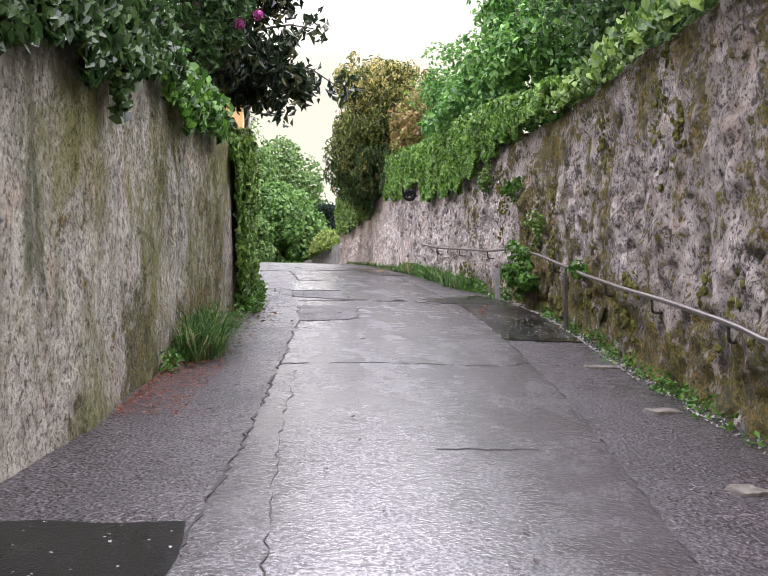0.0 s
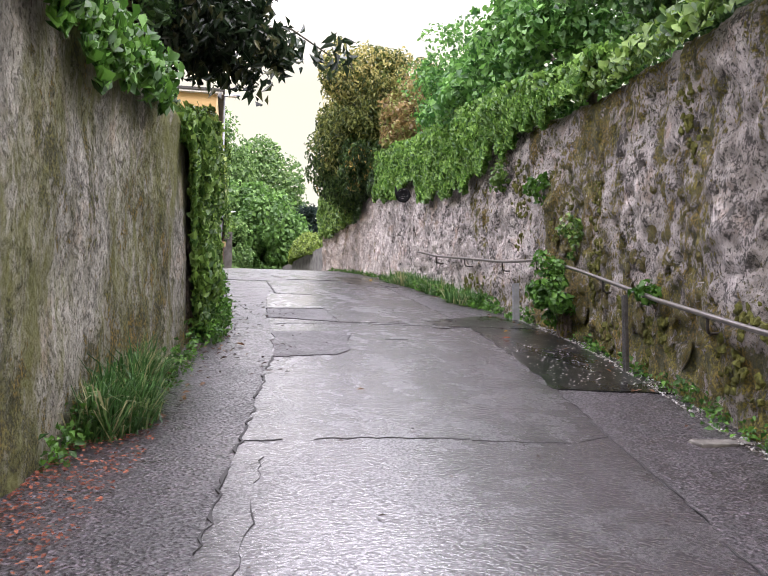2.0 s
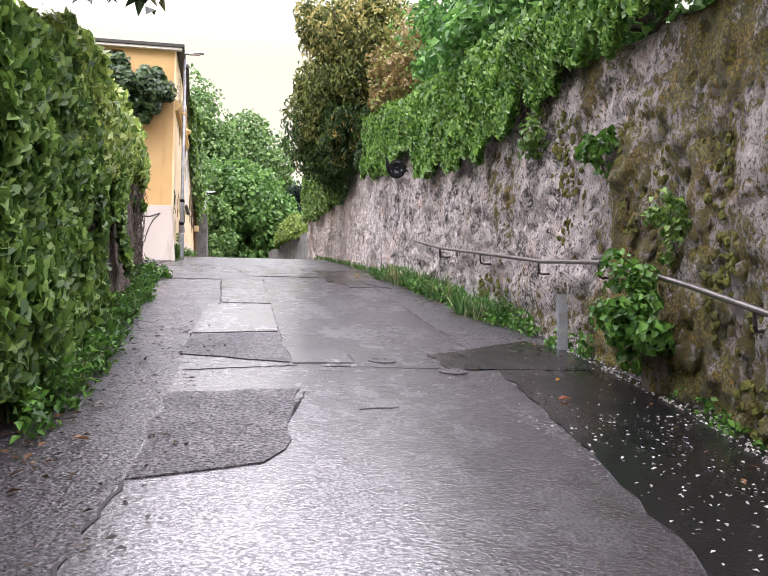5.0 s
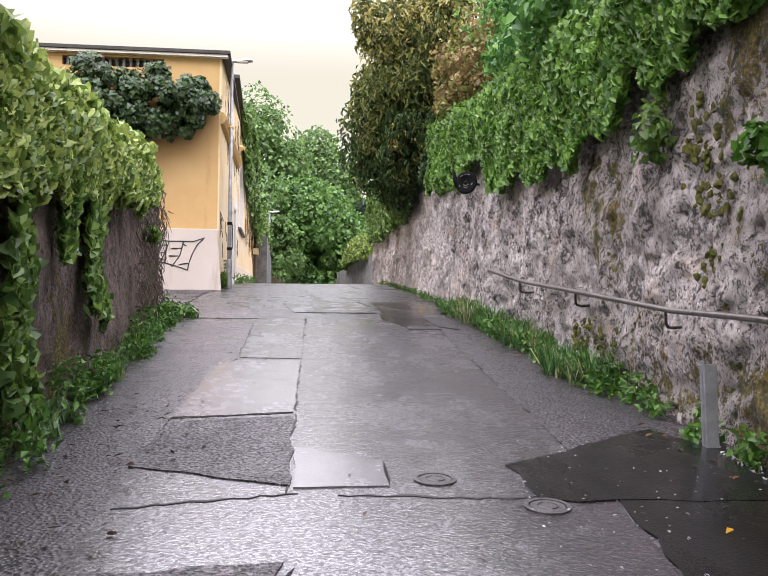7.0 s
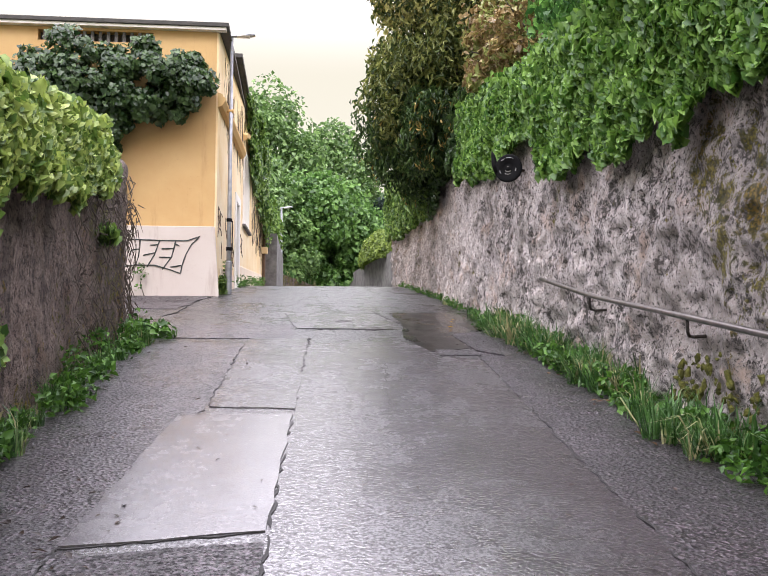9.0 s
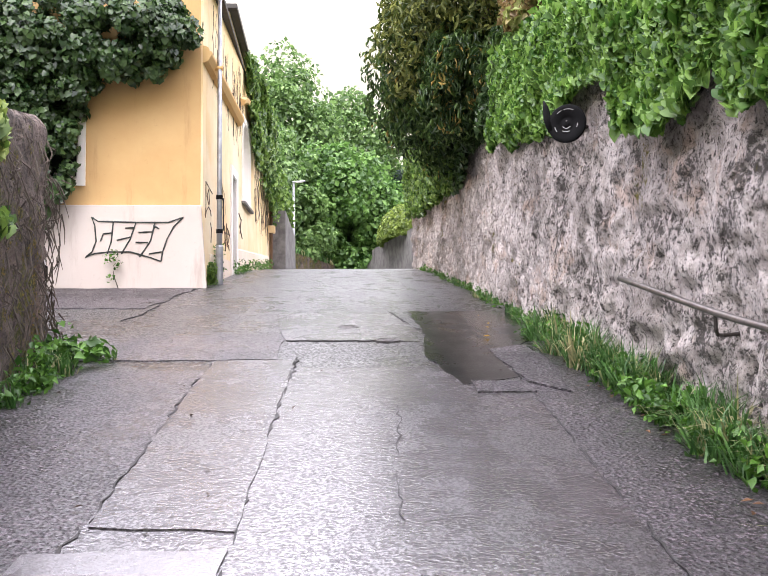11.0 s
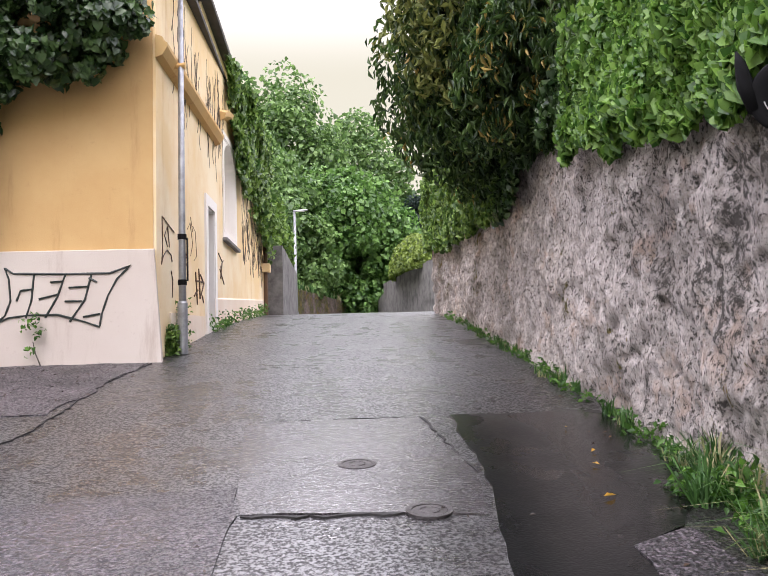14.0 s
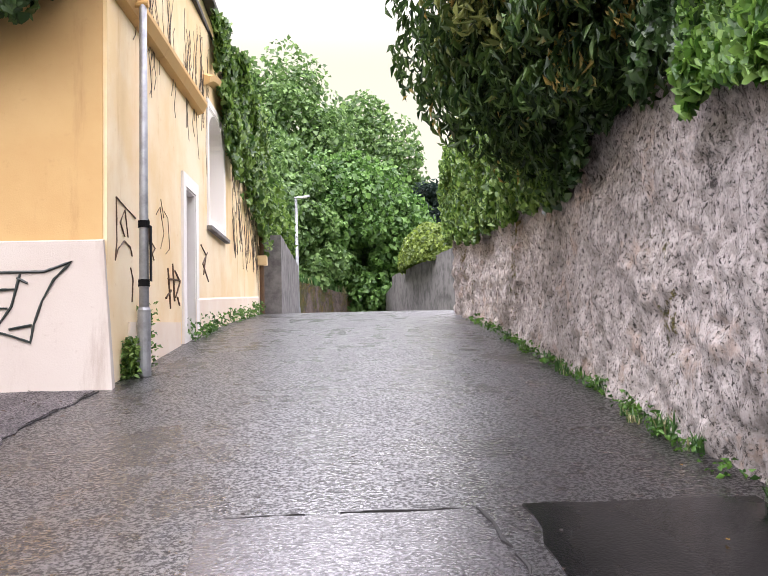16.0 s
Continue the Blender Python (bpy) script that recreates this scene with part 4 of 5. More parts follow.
# ---- street lamps ----
def street_lamp(x, y, height, head, radius, label, bands):
    z = gz(y)
    lamp = base("street_lamp", (x, y, z), label, "street lamp")
    shade(part("pole", tube([(0, 0, -0.2), (0, 0, 1.6), (0.0, 0, height)], [radius * 1.25, radius, radius * 0.72], 16), POLE, lamp))
    part("collar", tube([(0, 0, 0), (0, 0, 0.75), (0, 0, 0.78)], [radius * 1.5, radius * 1.45, radius * 1.2], 16), POLE, lamp)
    for z0, z1 in bands:
        part("black_band", tube([(0, 0, z0), (0, 0, z1)], radius * 1.28, 16), BLACK, lamp, "black tape band")
    bm = bmesh.new()
    vs = []
    for sx, w, t in ((-0.06, 0.05, 0.05), (0.1, 0.07, 0.05), (head * 0.8, 0.11, 0.06), (head, 0.08, 0.03)):
        vs.append([bm.verts.new((sx, a * w, height + 0.02 + b * t + sx * 0.08)) for a, b in ((-1, 0), (-0.7, 1), (0.7, 1), (1, 0))])
    for a, b in zip(vs, vs[1:]):
        for k in range(4):
            bm.faces.new((a[k], a[(k + 1) % 4], b[(k + 1) % 4], b[k]))
    bm.faces.new(vs[0][::-1])
    bm.faces.new(vs[-1])
    bmesh.ops.recalc_face_normals(bm, faces=bm.faces[:])
    part("lamp_head", bm, POLE, lamp)
    part("lamp_glass", box((0.12, -0.08, height + 0.015), (head * 0.78, 0.08, height + 0.035), 0.005), TRIM, lamp)
    return lamp


street_lamp(0.86, 33.2, 6.15, 0.55, 0.052, "tall grey metal street lamp beside the ochre house", [(1.02, 1.1), (1.7, 1.78)])
street_lamp(1.6, 56, 4.95, 0.55, 0.07, "slim pale street lamp past the crest", [])
bm = box((0.93, 33.16, gz(33.2) + 1.08), (0.945, 33.24, gz(33.2) + 1.72))
tagged(part("pole_strip", bm, BLACK), "flat black strip taped to the lamp pole", "strip")


# ---- handrail and its stays ----
RAIL = [(1.5, 0.95), (5.3, 1.68), (5.8, 1.82), (7.2, 2.11), (10.6, 2.75), (13.9, 3.49), (15.2, 3.76), (16.9, 3.95), (19.1, 4.3), (21.3, 4.64), (23.3, 5.03)]
rail_x = lambda y: along(RIGHT, y) - 0.17
handrail = base("handrail", (rail_x(12), 12, gz(12)), "round galvanised steel handrail on the rough wall", "handrail")
pts = [(rail_x(y), y, along(RAIL, y)) for y in np.arange(1.5, 23.31, 0.35)]
shade(world_part("rail", tube(pts, 0.024, 10), STEEL, handrail))
for y in (3.4, 5.9, 7.6, 9.3, 12.4, 15.3, 17.0, 19.2, 21.4):
    x, z = rail_x(y), along(RAIL, y)
    world_part("bracket", tube([(x, y, z), (x, y, z - 0.11), (x + 0.02, y + 0.02, z - 0.14), (x + 0.1, y + 0.12, z - 0.145), (x + 0.3, y + 0.16, z - 0.13)], 0.013, 8), STEEL_DARK, handrail)
def wall_post(y, height, w, material, label):
    x, z = rail_x(y) - 0.03, gz(y)
    bm = box((-w, -0.02, -0.15), (w, 0.02, height), 0.006)
    box((-w, 0.0, -0.15), (-w + 0.012, 0.05, height - 0.01), 0.003, bm)
    ob = part("post", bm, material)
    ob.location = (x, y, z)
    return tagged(ob, label, "post")


wall_post(11.5, 0.85, 0.022, IRON, "weathered steel post under the handrail")
wall_post(16.25, 0.62, 0.05, POLE, "grey steel angle post with peeled paint")
bm = box((-0.08, -0.09, -0.15), (0.08, 0.09, 0.42), 0.03)
for v in bm.verts:
    v.co += Vector((noise.noise(v.co * 9), noise.noise(v.co * 9 + Vector((4, 0, 0))), 0)) * 0.03
stump = part("kerb_stump", bm, RENDER_BROWN)
stump.location = (5.26, 14.2, gz(14.2))
tagged(stump, "rough concrete stump at the wall foot", "bollard")


# worn concrete slabs half sunk in the lane's edge
def slab(x, y, lx_, ly_, turn):
    bm = box((-lx_, -ly_, -0.04), (lx_, ly_, 0.022), 0.012)
    bmesh.ops.subdivide_edges(bm, edges=bm.edges[:], cuts=2, use_grid_fill=True)
    for v in bm.verts:
        v.co += Vector((noise.noise(v.co * 12 + Vector((x, 0, 0))), noise.noise(v.co * 12 + Vector((0, y, 5))), 0)) * 0.03
    ob = part("kerb_slab", bm, SLAB)
    ob.location, ob.rotation_euler = (x, y, gz(y)), (radians(9.5), 0, turn)
    return tagged(ob, "broken grey concrete slab sunk at the wall foot", "slab", "slabs at the wall foot")


slab(4.08, 8.72, 0.22, 0.08, 0.1)
slab(3.6, 6.65, 0.13, 0.08, 0.25)
slab(3.03, 4.62, 0.1, 0.09, 0.3)


# ---- black disc fixed to the wall ----
disc = base("wall_disc", (5.34, 24.4, 6.65), "black round moulded disc with fin fixed under the ivy", "wall disc")
turn = pose(0, 0, 0, 90, 0, -33) @ Matrix.Diagonal((0.56, 0.56, 0.56, 1))
bm = bmesh.new()
ring = [(0.0, 0.03), (0.05, 0.035), (0.06, 0.015), (0.14, 0.02), (0.15, 0.035), (0.27, 0.045), (0.33, 0.05), (0.35, 0.03), (0.34, -0.02), (0.0, -0.03)]
rows = [[bm.verts.new((r * math.cos(a), r * math.sin(a), z)) for a in np.linspace(0, 2 * math.pi, 32, endpoint=False)] if r else [bm.verts.new((0, 0, z))] for r, z in ring]
for a, b in zip(rows, rows[1:]):
    for k in range(32):
        f = [a[k % len(a)], a[(k + 1) % len(a)], b[(k + 1) % len(b)], b[k % len(b)]]
        bm.faces.new(list(dict.fromkeys(f)))
bmesh.ops.recalc_face_normals(bm, faces=bm.faces[:])
bm.transform(turn)
shade(part("plate", bm, BLACK, disc))
bm = tube([(-0.3, -0.1, 0.0), (-0.37, 0.15, 0.0), (-0.4, 0.36, 0.0), (-0.43, 0.48, 0.0)], [0.06, 0.075, 0.05, 0.01], 8)
bm.transform(turn)
shade(part("fin", bm, BLACK, disc))
for r, a0, a1 in ((0.26, 60, 100), (0.26, 110, 130), (0.22, 190, 215), (0.09, 215, 320), (0.15, 235, 290), (0.2, 335, 355), (0.045, 80, 110)):
    bm = tube([(r * math.cos(radians(a)), r * math.sin(radians(a)), 0.052) for a in np.linspace(a0, a1, 7)], 0.006, 5)
    bm.transform(turn)
    part("pale_mark", bm, WHITE_LINE, disc, "thin pale worn arc")


bm = tube([(0.0, 0.02, 0.0), (0.12, 0.14, 0.02), (0.32, 0.25, 0.03)], 0.02, 8)
part("bracket", bm, STEEL_DARK, disc)


# ---- iron covers in the road ----
def cover(x, y, r):
    ob = base("valve_cover", (x, y, gz(y) + 0.008), "small round cast iron cover set in wet asphalt", "manhole cover", "valve covers")
    tilt = math.degrees(math.atan((gz(y + 0.5) - gz(y - 0.5))))
    ob.rotation_euler = (radians(tilt), 0, 0)
    for r0, r1, h, nm, mt in ((r * 0.8, r, 0.006, "rim", IRON), (0.0, r * 0.74, 0.003, "lid", IRON)):
        bm = bmesh.new()
        prof = [(r0, 0.0), (r0, h), (r1, h), (r1, -0.01)] if r0 else [(0, h), (r1, h), (r1, -0.01)]
        rows = [[bm.verts.new((q * math.cos(a), q * math.sin(a), z)) for a in np.linspace(0, 2 * math.pi, 28, endpoint=False)] if q else [bm.verts.new((0, 0, z))] for q, z in prof]
        for a, b in zip(rows, rows[1:]):
            for k in range(28):
                bm.faces.new(list(dict.fromkeys([a[k % len(a)], b[k % len(b)], b[(k + 1) % len(b)], a[(k + 1) % len(a)]])))
        part(nm, bm, mt, ob)
    for k in range(4):
        bm = tube([(math.cos(a) * r * 0.42, math.sin(a) * r * 0.42, 0.003) for a in np.linspace(k * 1.57 + 0.2, k * 1.57 + 1.3, 6)], 0.006, 5)
        part("rib", bm, IRON, ob)
    ob.location.z += 0.004


cover(3.18, 15.63, 0.135)
cover(3.73, 15.09, 0.135)
cover(3.21, 26.71, 0.14)
cover(3.61, 25.61, 0.14)


# ---- parked car at the end of the driveway ----
car = base("car", (-4.1, 31.0, gz(31.0) + 0.0), "white parked car with dark windows beside the house", "car")
side_prof = [(-2.0, 0.32), (-2.02, 0.62), (-1.9, 0.82), (-1.2, 0.93), (-0.6, 1.38), (0.3, 1.47), (1.2, 1.42), (1.75, 1.08), (1.98, 0.95), (2.05, 0.6), (2.0, 0.32)]
bm = bmesh.new()
rows = []
for w, k in ((-0.82, 0.97), (-0.7, 1.0), (0.0, 1.02), (0.7, 1.0), (0.82, 0.97)):
    rows.append([bm.verts.new((x, w * (1.0 if z < 0.95 else 0.84), z * (k if z > 0.9 else 1))) for x, z in side_prof])
for a, b in zip(rows, rows[1:]):
    for i in range(len(side_prof) - 1):
        bm.faces.new((a[i], a[i + 1], b[i + 1], b[i]))
    bm.faces.new((a[-1], a[0], b[0], b[-1]))
bm.faces.new(rows[0][::-1])
bm.faces.new(rows[-1])
bmesh.ops.recalc_face_normals(bm, faces=bm.faces[:])
shade(part("body", bm, CAR_WHITE, car))
for sy in (-1, 1):
    bm = bmesh.new()
    vs = [bm.verts.new((x, sy * 0.735, z)) for x, z in ((-1.0, 0.98), (-0.55, 1.3), (0.3, 1.38), (1.1, 1.33), (1.5, 1.05), (1.4, 0.98))]
    vs2 = [bm.verts.new((v.co.x, sy * 0.66, v.co.z)) for v in vs]
    bm.faces.new(vs)
    bm.faces.new(vs2[::-1])
    for i in range(6):
        bm.faces.new((vs[i], vs2[i], vs2[(i + 1) % 6], vs[(i + 1) % 6]))
    part("side_window", bm, GLASS_DARK, car)
    for wx in (-1.3, 1.3):
        wheel = part("wheel", tube([(wx, sy * 0.62, 0.3), (wx, sy * 0.84, 0.3)], 0.3, 20), RUBBER, car)
        part("rim", tube([(wx, sy * 0.8, 0.3), (wx, sy * 0.855, 0.3)], 0.19, 16), STEEL, wheel)
    part("tail_lamp", box((1.88, sy * 0.66 - 0.1, 0.8), (2.03, sy * 0.66 + 0.1, 0.96), 0.02), RED_LAMP, car)
bm = bmesh.new()
vs = [bm.verts.new(p) for p in ((1.24, -0.58, 1.41), (1.24, 0.58, 1.41), (1.77, 0.62, 1.1), (1.77, -0.62, 1.1))]
bm.faces.new(vs)
bmesh.ops.solidify(bm, geom=bm.faces[:], thickness=-0.02)
part("rear_window", bm, GLASS_DARK, car)
part("bumper", box((1.9, -0.8, 0.35), (2.1, 0.8, 0.58), 0.05), BLACK, car)
car.rotation_euler = (0, 0, radians(-3))


# ---- plants ----
def plant(name, place, label, category, group=""):
    return base(name, place, label, category, group)


def add_mesh(name, me, parent, label=""):
    ob = new(name, me)
    ob.parent = parent
    ob.matrix_parent_inverse = Matrix.Translation(parent.location).inverted()
    if label:
        ob["label"] = label
    return ob


def limb(parent, pts, r0, r1, name="branch", material=None):
    p = [Vector(pts[0])]
    for a, b in zip(pts, pts[1:]):
        a, b = Vector(a), Vector(b)
        for f in (0.34, 0.67, 1.0):
            k = (b - a).length * 0.06
            p.append(a.lerp(b, f) + Vector((random.uniform(-k, k), random.uniform(-k, k), random.uniform(-k, k))))
    rad = [r0 + (r1 - r0) * i / (len(p) - 1) for i in range(len(p))]
    return shade(world_part(name, tube(p, rad, 8), material or BARK, parent))


def tree(x, y, z0, crowns, leaf, material, label, trunk=0.16, category="tree", aspect=0.65, jitter=0.7, droop=0.4, limbs=5, name="tree", lobed=False):
    """A trunk, limbs and a crown from several ellipsoids: (centre, radii, clumps, leaves per clump)."""
    t = plant(name, (x, y, z0), label, category)
    cx, cy, cz = crowns[0][0]
    limb(t, [(x, y, z0 - 0.3), ((x + cx) / 2, (y + cy) / 2, (z0 + cz) / 2), (cx, cy, cz)], trunk, trunk * 0.45, "trunk")
    for k in range(limbs):
        c, r = crowns[k % len(crowns)][:2]
        a = random.uniform(0, 6.28)
        f = random.uniform(0.45, 0.85)
        s = (x + (cx - x) * f, y + (cy - y) * f, z0 + (cz - z0) * f)
        limb(t, [s, (c[0] + math.cos(a) * r[0] * 0.75, c[1] + math.sin(a) * r[1] * 0.75, c[2] + random.uniform(-0.1, 0.6) * r[2])], trunk * 0.4, trunk * 0.1)
    pa, pf = [], []
    for c, r, n, per in crowns:
        a, f = clump_points(c, r, n, per)
        pa.append(a)
        pf.append(f)
    add_mesh("crown", leaves("crown", np.concatenate(pa), np.concatenate(pf), leaf, material, aspect, droop, lobed, jitter), t)
    return t


# ivy sheets hanging on the walls
def ivy(name, n, y0, y1, low, high, face_x, side, size, material, label, thick=0.22, ragged_edge=0.35, lobed=True):
    y = rng.uniform(y0, y1, n)
    lo = np.interp(y, [p[0] for p in low], [p[1] for p in low])
    hi = np.interp(y, [p[0] for p in high], [p[1] for p in high])
    wob = np.array([noise.noise((a * 2.3, 3.1, side)) + 0.5 * noise.noise((a * 7, 1.1, side)) for a in y])
    lo = lo - ragged_edge * wob
    f = rng.uniform(0, 1, n)
    z = lo + (hi - lo) * f
    bulge = np.array([0.55 + 0.75 * noise.noise((a * 1.1, b * 1.4, 8)) + 0.35 * noise.noise((a * 3.1, b * 3.4, 2)) for a, b in zip(y, z)])
    keep = (bulge > -0.05) & ((side > 0) | (np.hypot((y - 24.3) / 0.95, (z - 6.6) / 0.42) > 1))
    x = np.array([face_x(a) for a in y]) + side * (0.05 + thick * np.clip(bulge, 0.05, 1.5) * rng.uniform(0.35, 1.0, n))
    over = np.clip((z - hi + 0.35) / 0.35, 0, 1)
    x -= side * over * rng.uniform(0, 0.7, n)
    at = np.stack([x, y, z], 1)[keep]
    face = np.tile(np.array([side * 1.0, -0.25, 0.45]), (len(at), 1))
    ob = new(name, leaves(name, at, face, size, material, 0.95, 0.9, lobed, 0.62, 0.3))
    return tagged(ob, label, "ivy", kind="stuff")


rx = lambda y: along(RIGHT, y)
lx = lambda y: along(LEFT_NEAR + LEFT_FAR, y)
IVY_LOW = [(12, 5.85), (14, 5.95), (17.4, 6.05), (19.3, 5.85), (22.4, 6.15), (24.5, 6.6), (26, 7.0), (27.7, 7.3), (31, 7.8)]
IVY_HIGH = [(12, 6.0), (14, 6.4), (17.4, 7.2), (20, 7.6), (24, 8.1), (27.7, 8.8), (31, 9.2)]
ivy("ivy_right", 52000, 12.5, 29, IVY_LOW, IVY_HIGH, rx, -1, 0.095, IVY_BRIGHT, "thick bright green ivy spilling over the wall top", 0.22)
ivy("ivy_crest", 1800, 5, 13.5, [(5, 4.35), (13.5, 5.75)], [(5, 4.8), (13.5, 6.1)], rx, -1, 0.11, IVY_MIXED, "thin ivy along the wall top", 0.2, 0.15)
ivy("ivy_right_edge", 5000, 28.6, 33.5, [(28.6, 7.75), (30.2, 8.0), (31.2, 7.75), (32.7, 7.45), (33.5, 7.5)], [(28.6, 8.6), (33.5, 9.0)], rx, -1, 0.1, IVY_DARK, "dark ivy hanging over the wall top", 0.2)
ivy("ivy_right_far", 17000, 32.8, 42.2, [(32.8, 7.5), (35, 7.7), (39.4, 7.95), (42.2, 8.4)], [(32.8, 9.6), (41, 10.4), (42.2, 10.2)], rx, -1, 0.11, IVY_MIXED, "green creeper over the far end of the wall", 0.25)
ivy("ivy_left_top", 9500, 2.0, 8.2, [(2, 2.6), (5.2, 3.4), (6.3, 3.5), (7.2, 4.05), (8.2, 4.3)], [(2, 3.6), (5, 4.2), (8.2, 4.75)], lx, 1, 0.085, IVY_DARK, "dark ivy hanging from the wall top", 0.25)
ivy("ivy_left_spray", 1500, 7.6, 11.2, [(7.6, 4.1), (9.6, 4.15), (11.2, 4.6)], [(7.6, 4.7), (11.2, 5.0)], lx, 1, 0.1, WEED, "fresh green creeper at the wall top", 0.18)
ivy("ivy_left_fringe", 1500, 12.3, 13.15, [(12.3, 4.5), (12.7, 3.6), (13.15, 2.5)], [(12.3, 4.8), (13.15, 5.0)], lx, 1, 0.085, IVY_MIXED, "ivy shoots creeping over the wall edge", 0.07)
ivy("ivy_left_column", 9500, 12.85, 15.4, [(12.8, 3.0), (13.1, 2.5), (14.4, 2.7), (15.4, 3.1)], [(12.8, 5.0), (15.4, 5.5)], lx, 1, 0.1, IVY_MIXED, "dense ivy column covering the wall", 0.2)
ivy("ivy_left_crest", 16500, 14.5, 22.7, [(14.5, 4.3), (17, 4.9), (19, 5.2), (21.5, 5.7), (24.5, 6.3)], [(14.5, 5.6), (20, 6.2), (24.5, 7.0)], lx, 1, 0.1, IVY_YOUNG, "pale green ivy draped over the brown wall", 0.17)
for y0, y1, b in ((16.0, 16.5, 3.2), (18.3, 18.9, 4.0), (17.4, 17.7, 4.4), (22.6, 23.1, 5.4)):
    ivy("ivy_strand", 900, y0, y1, [(y0, b), (y1, b)], [(y0, 5.4), (y1, 5.6)], lx, 1, 0.1, IVY_MIXED, "hanging ivy strand on the brown wall", 0.16, 0.3)

# bare twigs clinging to the end of the brown wall
bm = bmesh.new()
for k in range(420):
    y = random.uniform(21.2, 24.45)
    z = random.uniform(gz(y) + 0.1, along(LEFT_TOP, y) - 0.2)
    onend = random.random() < 0.35
    p = Vector((random.uniform(-0.05, 0.4), 24.47, z)) if onend else Vector((lx(y) + 0.05, y, z))
    q = Vector((random.uniform(-0.12, 0.12), 0.02, random.uniform(-0.4, 0.1))) if onend else Vector((0.02, random.uniform(-0.2, 0.2), random.uniform(-0.45, 0.1)))
    mid = p + q * 0.5 + (Vector((0, 0.05, 0)) if onend else Vector((0.05, 0, 0)))
    tube([p, mid, p + q], [0.008, 0.007, 0.003], 4, bm, False)
tagged(part("creeper_twigs", bm, TWIG), "tangle of bare brown creeper twigs on the wall", "creeper", kind="stuff")

# big ivy mass on the house front
hb = plant("ivy_bush", (-2.2, 32.4, 9.5), "large dark ivy bush clinging to the house front", "ivy bush")
pa, pf = [], []
for c, r, n, per in (((-0.7, 32.1, 10.3), (1.3, 0.55, 0.9), 75, 75), ((-2.3, 32.0, 10.2), (1.3, 0.6, 1.1), 70, 75), ((-3.3, 31.9, 9.2), (1.2, 0.6, 1.8), 80, 75), ((-2.1, 32.1, 9.2), (0.85, 0.4, 1.0), 45, 75), ((-2.25, 32.1, 8.1), (0.65, 0.3, 1.1), 40, 75), ((-2.4, 32.15, 7.2), (0.5, 0.25, 0.7), 25, 70), ((-5.5, 31.9, 9.4), (1.6, 0.7, 2.0), 60, 70), ((-0.1, 32.2, 10.45), (0.7, 0.4, 0.5), 25, 60)):
    a, f = clump_points(c, r, n, per, 0.26)
    pa.append(a)
    pf.append(f + np.array([0, -0.6, 0]))
at = np.concatenate(pa)
at[:, 1] = np.minimum(at[:, 1], 32.42)
add_mesh("foliage", leaves("foliage", at, np.concatenate(pf), 0.11, IVY_DARK, 0.9, 0.7, True, 0.5), hb)
limb(hb, [(-3.4, 32.35, gz(32.3)), (-3.2, 32.3, 7.5), (-2.6, 32.3, 9.6)], 0.09, 0.04, "stem")

# creeper on the side of the house, under the eaves
n = 9000
y = rng.uniform(38.6, 45.6, n)
lo = np.interp(y, [38.6, 40, 42, 44, 45.6], [11.2, 9.6, 9.3, 9.0, 8.2])
z = lo + (12.1 - lo) * rng.uniform(0, 1, n) ** 0.8
bul = np.array([max(0.0, 0.5 + noise.noise((a * 1.5, b * 1.2, 4))) for a, b in zip(y, z)])
x = np.array([HX(a) for a in y]) + 0.05 + 0.35 * bul * rng.uniform(0.3, 1, n)
sel = bul > 0.2
ob = new("house_creeper", leaves("house_creeper", np.stack([x, y, z], 1)[sel], np.tile(np.array([1.0, -0.3, 0.4]), (sel.sum(), 1)), 0.13, IVY_MIXED, 0.9, 0.9, True, 0.5))
tagged(ob, "green and russet creeper hanging on the yellow wall", "creeper", kind="stuff")
bm = bmesh.new()
for k in range(60):
    y = random.uniform(33.6, 38.6)
    z = random.uniform(10.2, 11.5)
    p = [Vector((HX(y) + 0.012, y, z))]
    for j in range(5):
        p.append(p[-1] + Vector((0.0036, 0.1, 0)) * random.uniform(-1.2, 1.2) + Vector((0, 0, -random.uniform(0.08, 0.3))))
    for q in p:
        q.x = HX(q.y) + 0.02
    tube(p, 0.005, 4, bm, False)
for k in range(140):
    y = random.uniform(41, 45.3)
    z = random.uniform(8.2, 10)
    p = [Vector((HX(y) + 0.02, y, z)), Vector((HX(y) + 0.04, y + random.uniform(-0.2, 0.2), z - random.uniform(0.2, 0.6)))]
    tube(p, 0.007, 4, bm, False)
tagged(part("house_twigs", bm, TWIG), "bare climbing stems on the pale yellow wall", "creeper", kind="stuff")

